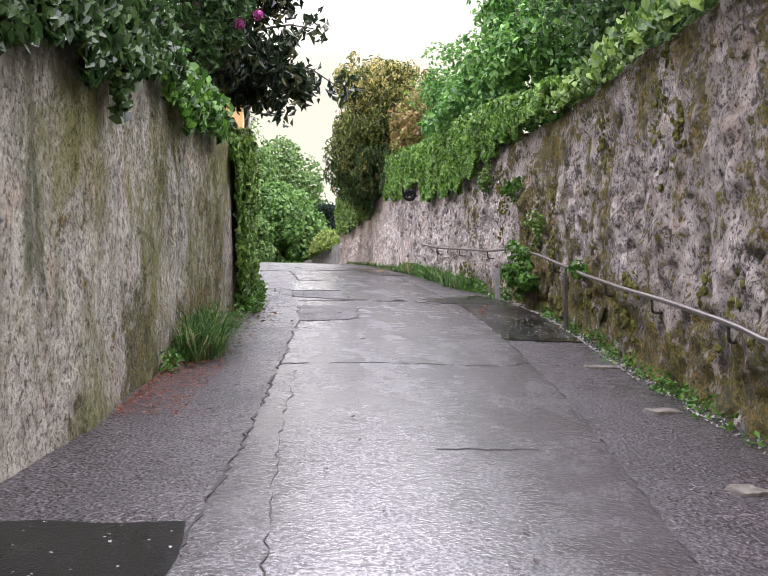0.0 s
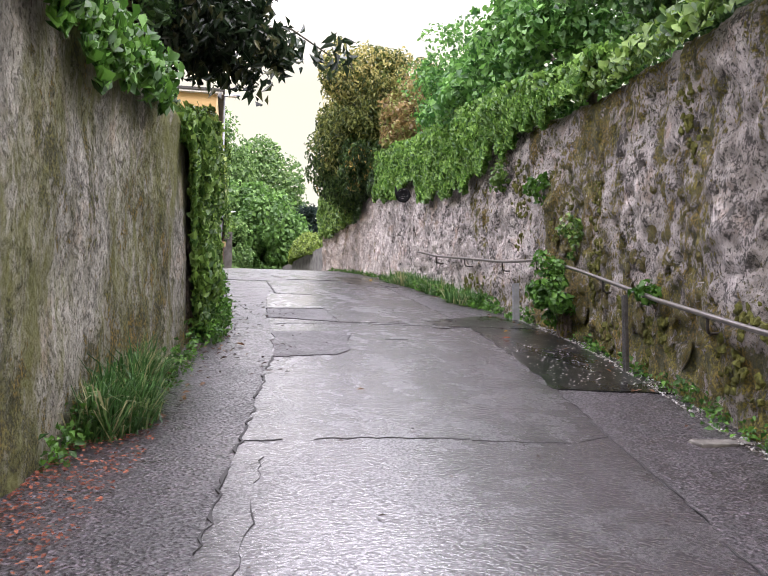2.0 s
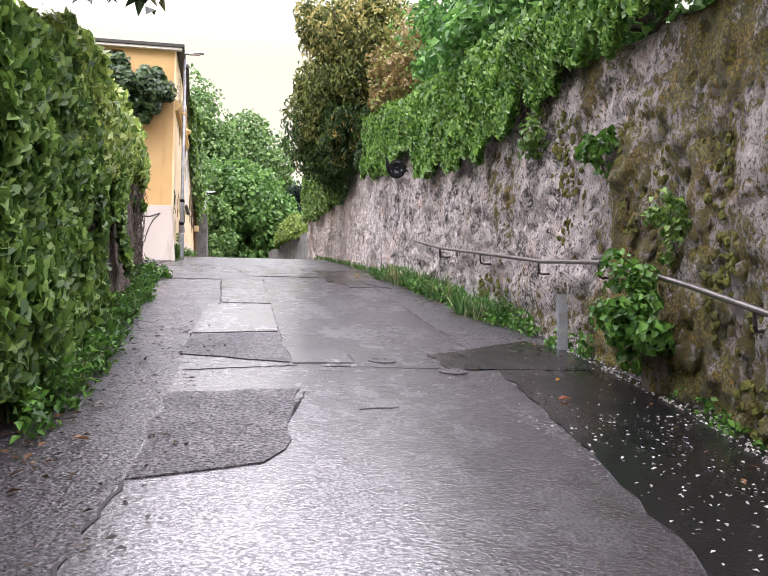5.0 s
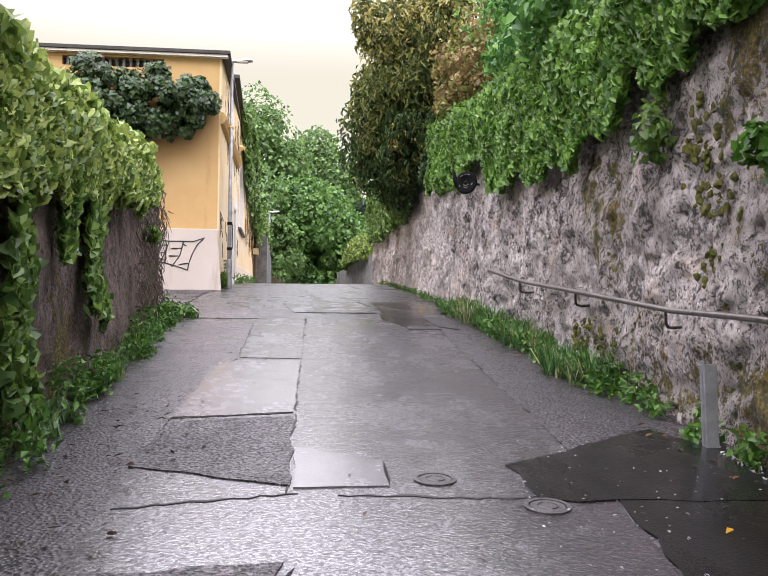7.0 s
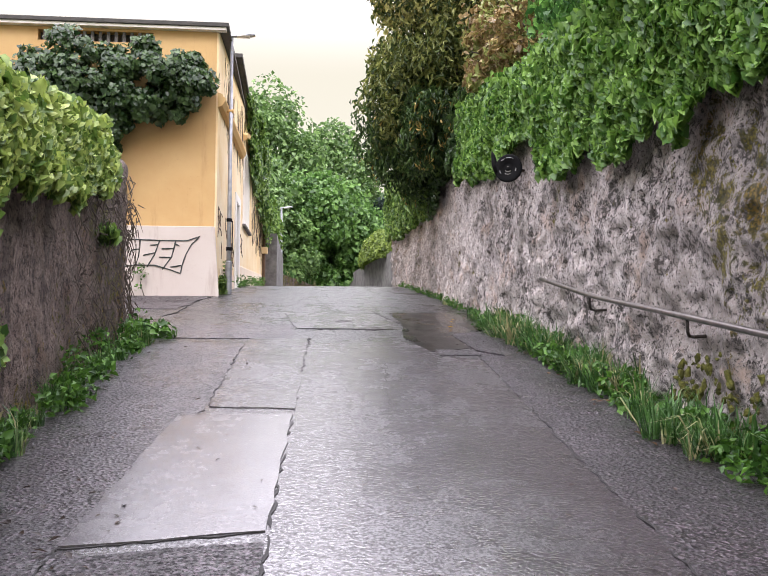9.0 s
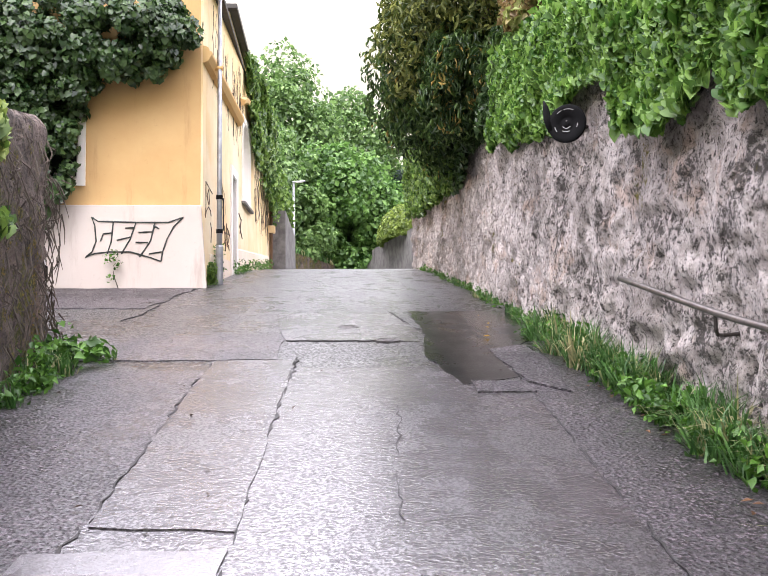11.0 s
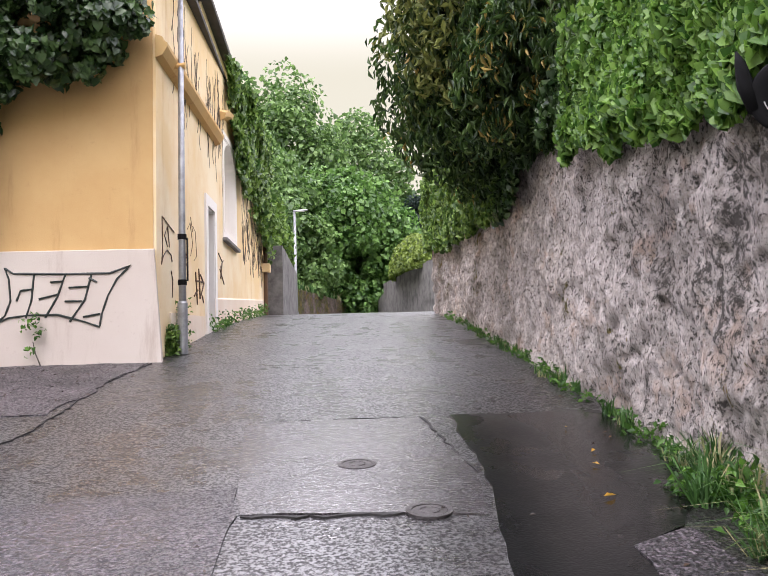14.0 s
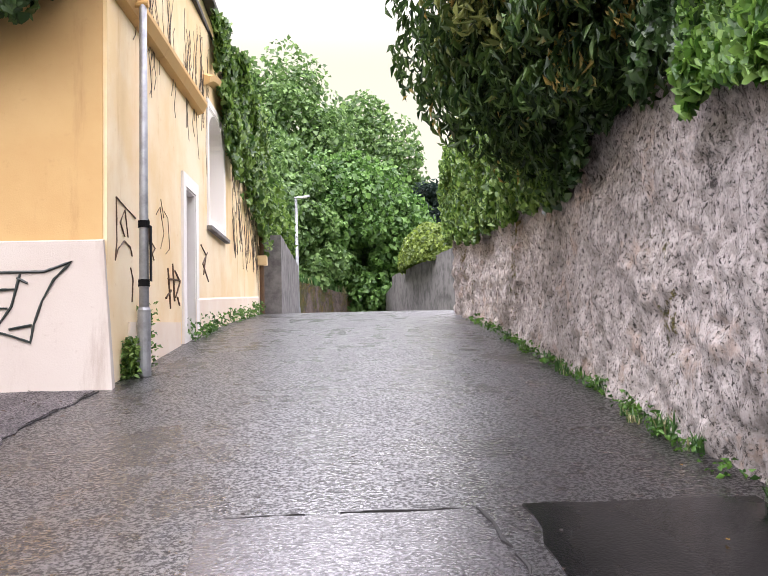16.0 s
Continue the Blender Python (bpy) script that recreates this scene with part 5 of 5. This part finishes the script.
# magnolia leaning over the left wall
mg = plant("magnolia_tree", (-1.6, 14.6, along(LEFT_TOP, 14.6) - 0.25), "dark glossy evergreen tree leaning over the wall", "tree")
limb(mg, [(-1.6, 14.6, 4.6), (-1.2, 14.4, 6.0), (-0.4, 14.2, 7.2)], 0.14, 0.08, "trunk")
pa, pf = [], []
for k in range(34):
    a = random.uniform(0, 6.28)
    tip = (0.5 + math.cos(a) * random.uniform(0.6, 1.55), 13.9 + math.sin(a) * random.uniform(0.5, 1.6), random.uniform(5.95, 8.9))
    s = (random.uniform(-1.0, -0.3), 14.2, random.uniform(6.3, 7.3))
    limb(mg, [s, ((s[0] + tip[0]) / 2, (s[1] + tip[1]) / 2, (s[2] + tip[2]) / 2 + 0.2), tip], 0.035, 0.008)
    for q in range(6):
        c = Vector(s).lerp(Vector(tip), random.uniform(0.35, 1.05))
        d = unit(rng.normal(0, 1, (40, 3)))
        pa.append(np.array(c) + d * rng.uniform(0.08, 0.34, 40)[:, None])
        pf.append(d * 0.6 + np.array([0, 0, 0.3]))
add_mesh("crown", leaves("crown", np.concatenate(pa), np.concatenate(pf), 0.2, MAGNOLIA, 0.36, 0.75, False, 0.8), mg)
limb(mg, [(0.2, 14.2, 6.5), (0.7, 14.6, 6.05), (0.88, 14.9, 6.05)], 0.012, 0.006)
at = np.array([[0.88, 14.95, 5.9], [0.9, 14.95, 5.98], [0.86, 14.93, 5.95]])
add_mesh("hanging_leaf", leaves("hanging_leaf", at, np.tile(np.array([0.2, -1.0, 0]), (3, 1)), 0.24, MAGNOLIA, 0.4, 3.0, False, 0.2), mg)
for c in ((0.16, 12.4, 6.55), (0.42, 12.5, 6.75), (-0.42, 12.4, 6.85)):
    d = unit(rng.normal(0, 1, (50, 3)))
    add_mesh("blossom", leaves("blossom", np.array(c) + d * 0.07, d, 0.06, FLOWER, 0.8, 0.2, False, 0.4), mg, "magenta blossom cluster")
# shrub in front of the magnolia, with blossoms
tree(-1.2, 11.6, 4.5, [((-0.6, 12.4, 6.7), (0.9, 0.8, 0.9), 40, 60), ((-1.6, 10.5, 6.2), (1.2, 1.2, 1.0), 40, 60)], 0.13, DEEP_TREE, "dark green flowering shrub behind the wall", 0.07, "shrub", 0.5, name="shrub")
tree(-2.4, 6.8, 3.9, [((-1.9, 7.0, 5.5), (1.2, 1.6, 1.1), 60, 70), ((-2.6, 4.6, 5.0), (1.3, 1.6, 1.0), 40, 60)], 0.12, IVY_DARK, "dark evergreen shrub above the wall", 0.07, "shrub", 0.7, name="shrub")
tree(-2.0, 18.5, 5.4, [((-1.5, 18.0, 6.2), (1.0, 2.2, 0.75), 60, 70), ((-1.4, 15.8, 6.0), (0.9, 1.2, 0.7), 30, 60)], 0.12, IVY_YOUNG, "pale green shrub behind the brown wall", 0.07, "shrub", 0.7, name="shrub")

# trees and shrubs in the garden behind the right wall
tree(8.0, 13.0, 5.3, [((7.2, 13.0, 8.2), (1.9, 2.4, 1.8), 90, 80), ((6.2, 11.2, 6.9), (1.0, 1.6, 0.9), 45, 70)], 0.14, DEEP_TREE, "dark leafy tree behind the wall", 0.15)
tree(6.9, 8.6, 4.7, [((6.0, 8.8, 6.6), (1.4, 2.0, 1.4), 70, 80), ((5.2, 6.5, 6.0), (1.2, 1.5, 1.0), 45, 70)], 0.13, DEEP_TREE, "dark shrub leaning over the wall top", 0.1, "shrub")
tree(8.2, 18.5, 6.1, [((7.4, 18.5, 8.9), (1.8, 2.3, 2.1), 110, 90), ((6.5, 16.6, 7.9), (1.0, 1.5, 1.2), 50, 80), ((6.3, 20.5, 7.9), (1.0, 1.4, 1.0), 40, 80)], 0.15, GREEN_TREE, "fresh green broadleaf tree behind the wall", 0.16, lobed=True)
tree(8.4, 24.5, 6.9, [((7.2, 24.0, 9.7), (1.6, 2.2, 1.7), 80, 80), ((6.4, 22.5, 8.6), (0.9, 1.6, 0.9), 45, 80)], 0.13, GREEN_TREE, "feathery green tree behind the ivy", 0.13)
tree(8.0, 28.0, 7.5, [((6.8, 27.6, 9.9), (1.3, 1.8, 1.2), 70, 80), ((5.9, 27.2, 9.2), (0.6, 1.2, 0.6), 30, 60)], 0.14, RUSSET, "russet-leaved shrub above the ivy", 0.1, "shrub")
tree(7.2, 31.5, 7.8, [((5.65, 31.3, 10.9), (1.55, 1.9, 1.8), 150, 85), ((4.95, 31.8, 9.9), (0.95, 1.5, 1.2), 60, 80), ((6.5, 30.0, 11.3), (1.4, 1.5, 1.2), 80, 80), ((5.2, 31.0, 12.3), (1.3, 1.4, 0.9), 40, 70)], 0.17, GOLD_LEAF, "tall dark shrub with golden tips and a painted lit top overhanging the lane", 0.14, "shrub", 0.3, droop=0.7)
tree(7.0, 33.0, 8.0, [((5.3, 32.6, 9.5), (1.3, 1.7, 1.5), 130, 90), ((5.3, 30.6, 8.9), (0.7, 1.2, 0.9), 80, 85), ((4.8, 33.2, 9.4), (0.5, 0.9, 0.6), 50, 80), ((6.1, 29.6, 8.6), (0.6, 2.3, 0.9), 80, 80), ((6.0, 34.0, 9.0), (0.6, 1.6, 1.0), 60, 80)], 0.17, LAUREL, "dark narrow-leaved evergreen over the wall", 0.12, "shrub", 0.2, droop=1.2)
tree(6.9, 40.0, 8.2, [((6.4, 38.0, 9.4), (0.9, 2.8, 1.0), 90, 90), ((6.5, 40.3, 9.7), (0.8, 1.6, 1.0), 70, 90)], 0.13, IVY_MIXED, "creeper-covered hedge on the far wall", 0.1, "hedge", 0.8, name="hedge")
tree(7.2, 39.0, 8.3, [((6.5, 39.5, 10.6), (0.9, 1.8, 0.8), 60, 80)], 0.18, HEDGE, "yellow-green shrub on the far wall", 0.08, "shrub", 0.5, name="shrub")

# clipped round hedge on the far wall
hg = plant("clipped_hedge", (6.6, 57, 8.9), "round clipped yellow-green hedge on the grey wall", "hedge")
d = unit(rng.normal(0, 1, (9000, 3)))
d[:, 2] = np.abs(d[:, 2])
bumpy = np.array([1 + 0.06 * noise.noise(Vector(q) * 4) for q in d])
add_mesh("foliage", leaves("foliage", np.array([6.8, 57, 9.2]) + d * np.array([1.25, 3.2, 1.75]) * (bumpy * rng.uniform(0.9, 1, 9000))[:, None], d, 0.16, HEDGE, 0.7, 0.2, False, 0.5), hg)
limb(hg, [(6.8, 57, 8.5), (6.8, 57, 10.2)], 0.12, 0.06, "stem")

# woods beyond the crest
def far_tree(x, y, top, r, material, label, leaf=0.34, n=170):
    z0 = gz(y)
    h = (top - z0) * 1.14
    c = [((x, y, z0 + h * 0.62), (r, r, h * 0.38), n, 170), ((x - r * 0.4, y - r * 0.5, z0 + h * 0.36), (r * 0.75, r * 0.6, h * 0.3), n // 2, 170), ((x + r * 0.45, y - r * 0.3, z0 + h * 0.42), (r * 0.7, r * 0.6, h * 0.3), n // 2, 170)]
    return tree(x, y, z0, c, leaf, material, label, 0.3, aspect=0.8, limbs=7)


far_tree(-1.0, 78, 22.3, 5.5, FAR_TREE, "tall fresh green plane tree beyond the crest")
far_tree(4.5, 82, 20.5, 5.0, FAR_TREE, "tall fresh green plane tree beyond the crest")
far_tree(3.6, 70, 15.0, 4.2, FAR_TREE_B, "broad bright green tree in the dip", 0.32)
far_tree(-1.0, 66, 15.5, 3.6, FAR_TREE, "leafy green tree above the far wall", 0.32, 100)
far_tree(9.5, 92, 16.5, 5.0, FAR_TREE, "pale green tree in the distance")
far_tree(-8.5, 84, 20.5, 6.0, FAR_TREE, "tall green tree behind the house", 0.4, 100)
far_tree(14.5, 96, 14.5, 5.5, FAR_TREE, "pale green tree in the distance", 0.4, 100)
# the gloom under the crowns comes from these trees' dark leaf colour
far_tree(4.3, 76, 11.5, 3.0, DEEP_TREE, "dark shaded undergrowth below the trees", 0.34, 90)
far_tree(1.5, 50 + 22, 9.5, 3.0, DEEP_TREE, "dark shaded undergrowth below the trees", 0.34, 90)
# conifer with layered boughs
cf = plant("conifer", (9.3, 78, gz(78)), "dark blue-green conifer in the distance", "tree")
limb(cf, [(9.3, 78, gz(78)), (9.3, 78, 16.8)], 0.3, 0.05, "trunk")
pa, pf = [], []
for k in range(70):
    f = random.random()
    a = random.uniform(0, 6.28)
    rr = 3.4 * (1 - f * 0.75)
    n = 90
    s = rng.uniform(0.15, 1, n)
    pa.append(np.stack([9.3 + math.cos(a) * rr * s + rng.normal(0, 0.3, n), 78 + math.sin(a) * rr * s + rng.normal(0, 0.3, n), 8.0 + 9 * f - 0.5 * s + rng.normal(0, 0.14, n)], 1))
    pf.append(np.tile(np.array([0, 0, 1.0]), (n, 1)))
add_mesh("crown", leaves("crown", np.concatenate(pa), np.concatenate(pf), 0.4, CONIFER, 0.35, 0.3), cf)
# hedges along the lane beyond the house
tree(0.2, 49.5, 8.8, [((0.75, 49.0, 9.6), (0.7, 3.4, 1.2), 80, 80), ((0.5, 47.0, 10.8), (0.7, 1.8, 1.4), 50, 80)], 0.2, IVY_MIXED, "creeper hedge hanging over the concrete wall", 0.1, "hedge", 0.8, name="hedge")
tree(-0.6, 57.5, 8.3, [((-0.2, 57.0, 12.6), (1.5, 2.0, 3.6), 60, 60)], 0.24, FAR_TREE, "thin leafy tree beside the slim street lamp", 0.12, "tree", 0.5)

# grass bank over the far left wall
n = 5000
t = rng.uniform(0, 1, n)
at = np.stack([0.6 + 3.7 * t - rng.uniform(0, 1.6, n), 58.5 + 9.5 * t + rng.uniform(-0.1, 0.6, n), 9.15 - 0.38 * t], 1)
tagged(new("bank_grass", blades("bank_grass", at, 0.45, GRASS, 0.6, 0.03)), "pale grass on the bank above the far wall", "grass", kind="stuff")


# grass, weeds and litter along the wall feet
def verge(name, n, y0, y1, xf, width, height, material, label, lean=1.15, patchy=0.0):
    k = max(4, n // 26)
    cy = rng.uniform(y0, y1, k)
    cy = cy[np.array([noise.noise((a * 1.1, patchy, 2.0)) for a in cy]) > -0.3]
    cx = np.array([xf(a) for a in cy]) + width * rng.uniform(0, 1, len(cy)) ** 1.5 * np.array([0.55 + noise.noise((a * 0.9, 7.0, patchy)) for a in cy])
    i = rng.integers(0, len(cy), n)
    y = cy[i] + rng.normal(0, 0.03, n)
    x = cx[i] + rng.normal(0, 0.03, n)
    at = np.stack([x, y, np.interp(y, _ty, _tz) - 0.01], 1)
    height = height * (0.5 + rng.uniform(0, 1, len(cy)))[i]
    return tagged(new(name, blades(name, at, height, material, lean, 0.008)), label, "grass", kind="stuff")


def weeds(name, n, y0, y1, xf, width, size, label, material=None, height=0.25):
    k = max(3, int((y1 - y0) * 6))
    cy = rng.uniform(y0, y1, k)
    idx = rng.integers(0, k, n)
    y = cy[idx] + rng.normal(0, 0.09, n)
    w = rng.uniform(0, 1, k)[idx] ** 1.5
    x = np.array([xf(a) for a in y]) + width * w + rng.normal(0, 0.05, n)
    z = np.interp(y, _ty, _tz) + rng.uniform(0.01, 1, n) * height * (0.4 + 0.8 * rng.uniform(0, 1, k)[idx])
    at = np.stack([x, y, z], 1)
    return tagged(new(name, leaves(name, at, np.tile(np.array([0.0, -0.2, 1.0]), (n, 1)), size, material or WEED, 0.6, 0.3, False, 0.8)), label, "weeds", kind="stuff")


rf = lambda y: along(RIGHT, y) - 0.04
lf = lambda y: along(LEFT_NEAR + LEFT_FAR, y) + 0.05
verge("grass_right", 5200, 18.5, 26.2, rf, -0.6, 0.3, GRASS, "long wet grass along the wall foot")
verge("grass_right", 900, 26, 36, rf, -0.2, 0.14, GRASS, "sparse grass along the wall foot", 0.7, 3.0)
verge("grass_left", 2600, 8.4, 10.6, lf, 0.32, 0.36, GRASS, "tuft of long green grass at the wall foot")
verge("grass_left", 2600, 13.5, 24.6, lf, 0.4, 0.22, GRASS, "grass and weeds at the foot of the brown wall", 0.7, 5.0)
weeds("weeds_right", 2600, 15.0, 26, rf, -0.35, 0.075, "low green weeds at the wall foot")
weeds("weeds_right", 900, 26, 40, rf, -0.12, 0.06, "small weeds at the wall foot", None, 0.14)
weeds("weeds_right", 700, 5.5, 14, rf, -0.16, 0.06, "small weeds at the wall foot", None, 0.18)
weeds("weeds_left", 2600, 12.6, 24.4, lf, 0.3, 0.075, "low green weeds at the wall foot", None, 0.35)
weeds("weeds_left", 700, 8.2, 12.4, lf, 0.2, 0.06, "low green weeds at the wall foot")
weeds("weeds_house", 900, 32.9, 33.7, lambda y: HX(y) + 0.03, 0.1, 0.07, "green weeds round the lamp foot", IVY_MIXED, 0.75)
weeds("weeds_house", 700, 36.5, 45, lambda y: HX(y) + 0.05, 0.12, 0.07, "green weeds along the yellow wall", None, 0.3)


def bush(name, c, r, n, size, material, label, category="weeds", aspect=0.75):
    b = plant(name, (c[0], c[1], c[2] - r[2]), label, category)
    a, f = clump_points(c, r, 14, n // 14, 0.4, 0.3)
    add_mesh("foliage", leaves("foliage", a, f, size, material, aspect, 0.5, True, 0.6), b)
    limb(b, [(c[0] + 0.1, c[1], c[2] - r[2] - 0.05), c], 0.012, 0.006, "stem")
    return b


bush("wall_weed", (5.1, 14.2, 3.2), (0.24, 0.42, 0.45), 1300, 0.075, WEED, "leafy green weed bush growing on the wall by the handrail")
bush("wall_weed", (5.3, 14.0, 3.95), (0.16, 0.3, 0.3), 300, 0.06, IVY_MIXED, "pale green weed growing from the wall")
bush("wall_weed", (5.42, 17.3, 5.55), (0.14, 0.22, 0.3), 220, 0.075, IVY_MIXED, "grey-green weed hanging on the wall")
bush("wall_weed", (5.36, 15.4, 4.95), (0.14, 0.25, 0.25), 160, 0.09, WEED, "green weed hanging on the wall")
bush("wall_weed", (4.75, 11.0, 2.85), (0.12, 0.25, 0.1), 110, 0.07, WEED, "small weed growing from the wall")
bush("plinth_weed", (-0.95, 32.28, 5.85), (0.16, 0.06, 0.4), 70, 0.05, WEED, "thin green weed growing at the plinth")
bush("drive_weed", (-1.7, 26.0, 4.75), (0.2, 0.3, 0.2), 200, 0.08, WEED, "green weed at the driveway edge")
bush("drive_weed", (0.55, 24.35, 4.35), (0.35, 0.4, 0.2), 320, 0.09, WEED, "green weeds at the end of the brown wall")


# moss cushions on the right wall
def cushions(name, spots, label):
    bm = bmesh.new()
    for y, z, ry, rz, n in spots:
        for k in range(n * 2):
            a, q = random.uniform(0, 6.28), random.random() ** 0.5
            yy, zz = y + math.cos(a) * q * ry + 0.35 * noise.noise((z * 2, k * 0.13, 1)), z + math.sin(a) * q * rz
            if noise.noise((yy * 3, zz * 3, 6)) < -0.05:
                continue
            s = random.uniform(0.012, 0.04)
            m = Matrix.Translation((along(RIGHT, yy) + 0.05 * (zz - gz(yy)) / 3 - 0.015, yy, zz)) @ Matrix.Diagonal((s * 0.7, s, s * 1.2, 1))
            bmesh.ops.create_icosphere(bm, subdivisions=1, radius=1, matrix=m)
    for v in bm.verts:
        v.co += Vector((noise.noise(v.co * 30), noise.noise(v.co * 30 + Vector((9, 0, 0))), noise.noise(v.co * 30 + Vector((0, 9, 0))))) * 0.025
    return tagged(part(name, bm, MOSS), label, "moss", kind="stuff")


cushions("moss_cushions", [(12.6, 2.6, 0.5, 0.5, 60), (13.2, 3.9, 0.35, 1.0, 90), (14.8, 4.6, 0.6, 0.6, 80), (11.2, 2.35, 0.4, 0.3, 50), (19.2, 3.7, 0.7, 0.35, 70), (16.6, 4.9, 0.4, 0.8, 80), (9.0, 2.2, 0.5, 0.4, 60), (7.5, 3.9, 0.4, 0.8, 70), (6.3, 2.0, 0.6, 0.5, 70), (10.0, 4.4, 0.3, 0.6, 50)], "yellow-green moss cushions on the wall")


# litter on the road
def litter(name, n, x0, x1, y0, y1, size, material, label, edge=None, aspect=0.5, fold=0.1):
    y = rng.uniform(y0, y1, n)
    f = rng.uniform(0, 1, n)
    if edge:
        x = np.array([edge(a) for a in y]) + (x1 - x0) * f ** 2 + x0
    else:
        x = x0 + (x1 - x0) * f
    z = np.interp(y, _ty, _tz) + 0.024
    at = np.stack([x, y, z], 1)
    return tagged(new(name, leaves(name, at, np.tile(np.array([0, -0.17, 1.0]), (n, 1)), size, material, aspect, 0.0, False, 0.22, fold)), label, "leaf litter", kind="stuff")


litter("petals", 300, 3.7, 5.0, 10.7, 13.4, 0.026, PETAL, "pale fallen petals on dark wet tarmac", None, 0.8, 0.1)
litter("petals", 160, 3.6, 5.2, 13.0, 16.6, 0.02, PETAL, "pale fallen petals on dark wet tarmac", None, 0.8, 0.1)
litter("petals", 90, -1.5, -0.2, 2.8, 4.4, 0.02, PETAL, "pale fallen petals on dark wet tarmac", None, 0.8, 0.1)
litter("wet_leaves", 330, 0.05, 1.2, 11.0, 18.5, 0.055, DARK_LITTER, "dark wet leaves beside the wall", lf)
litter("wet_leaves", 160, 0.0, 5.0, 2, 24, 0.045, DARK_LITTER, "scattered dark wet leaves on the lane", None)
litter("wet_leaves", 90, 0.5, 5.3, 24, 36, 0.04, DARK_LITTER, "scattered dark wet leaves on the lane", None)
litter("dead_leaves", 90, 0.02, 0.5, 9.5, 14.0, 0.07, DEAD_LEAF, "brown fallen leaves at the wall foot", lf)
litter("dead_leaves", 160, -4.0, 0.7, 29.5, 32.3, 0.05, DARK_LITTER, "wet leaves strewn on the driveway", None)
litter("rust_litter", 900, 0.0, 0.5, 6.6, 9.4, 0.03, RED_DUST, "rust-red fallen blossom at the wall foot", lf, 0.7, 0.1)
litter("dead_leaves", 60, -0.5, -0.02, 9, 28, 0.06, DEAD_LEAF, "brown fallen leaves at the wall foot", rf)
litter("gravel_edge", 700, -0.18, 0.0, 5.0, 16.5, 0.028, PETAL, "pale grit along the wall foot", rf, 0.8, 0.3)


def fallen_leaf(x, y, size, material, label, spin):
    me = leaves("fallen_leaf", np.array([[0.0, 0, 0.02]]), np.array([[0.0, 0, 1.0]]), size, material, 0.42, 0.0, False, 0.12, 0.12)
    ob = new("fallen_leaf", me)
    ob.location, ob.rotation_euler = (x, y, gz(y) + 0.014), (radians(9.5), 0, spin)
    tagged(ob, label, "leaf", "fallen leaves")


for x, y, s in ((4.99, 27.58, 0.07), (4.98, 26.79, 0.08), (4.88, 26.43, 0.1), (4.74, 25.71, 0.08), (5.3, 28.9, 0.06)):
    fallen_leaf(x, y, s, ORANGE_LEAF, "orange fallen leaf on dark wet asphalt", random.uniform(0, 6))
fallen_leaf(1.7, 10.5, 0.12, DEAD_LEAF, "curled brown leaf on the wet carriageway", 0.6)
fallen_leaf(0.75, 13.0, 0.11, DEAD_LEAF, "curled brown leaf beside the seam", 1.4)
fallen_leaf(1.3, 12.9, 0.1, DEAD_LEAF, "curled brown leaf on the rough patch", 2.0)
fallen_leaf(4.55, 14.6, 0.07, ORANGE_LEAF, "yellow fallen leaf on dark wet asphalt", 0.3)
fallen_leaf(4.3, 13.9, 0.1, RED_DUST, "red fallen leaf on dark wet asphalt", 1.0)


# ---- stones showing through the right wall's render ----
STONES = []
for k in range(6):
    bm = bmesh.new()
    bmesh.ops.create_icosphere(bm, subdivisions=1, radius=1)
    for v in bm.verts:
        v.co *= 1 + 0.6 * noise.noise(v.co * 1.7 + Vector((k * 7, 0, 0)))
    me = bpy.data.meshes.new("stone")
    bm.to_mesh(me)
    bm.free()
    me.materials.append(RENDER_RIGHT)
    STONES.append(me)
for k in range(110):
    y = random.uniform(9.5, 15.5)
    z = gz(y) + 0.15 + random.random() ** 1.3 * 1.9
    s = random.uniform(0.05, 0.14)
    ob = new("stone", random.choice(STONES))
    ob.parent = wall_right
    ob.location = (along(RIGHT, y) + 0.05 * (z - gz(y)) / 3 + 0.0, y, z)
    ob.rotation_euler = (random.uniform(0, 6), random.uniform(-0.3, 0.3), random.uniform(-0.3, 0.3))
    ob.scale = (s * 0.3, s * random.uniform(0.8, 1.5), s * random.uniform(0.6, 1.1))
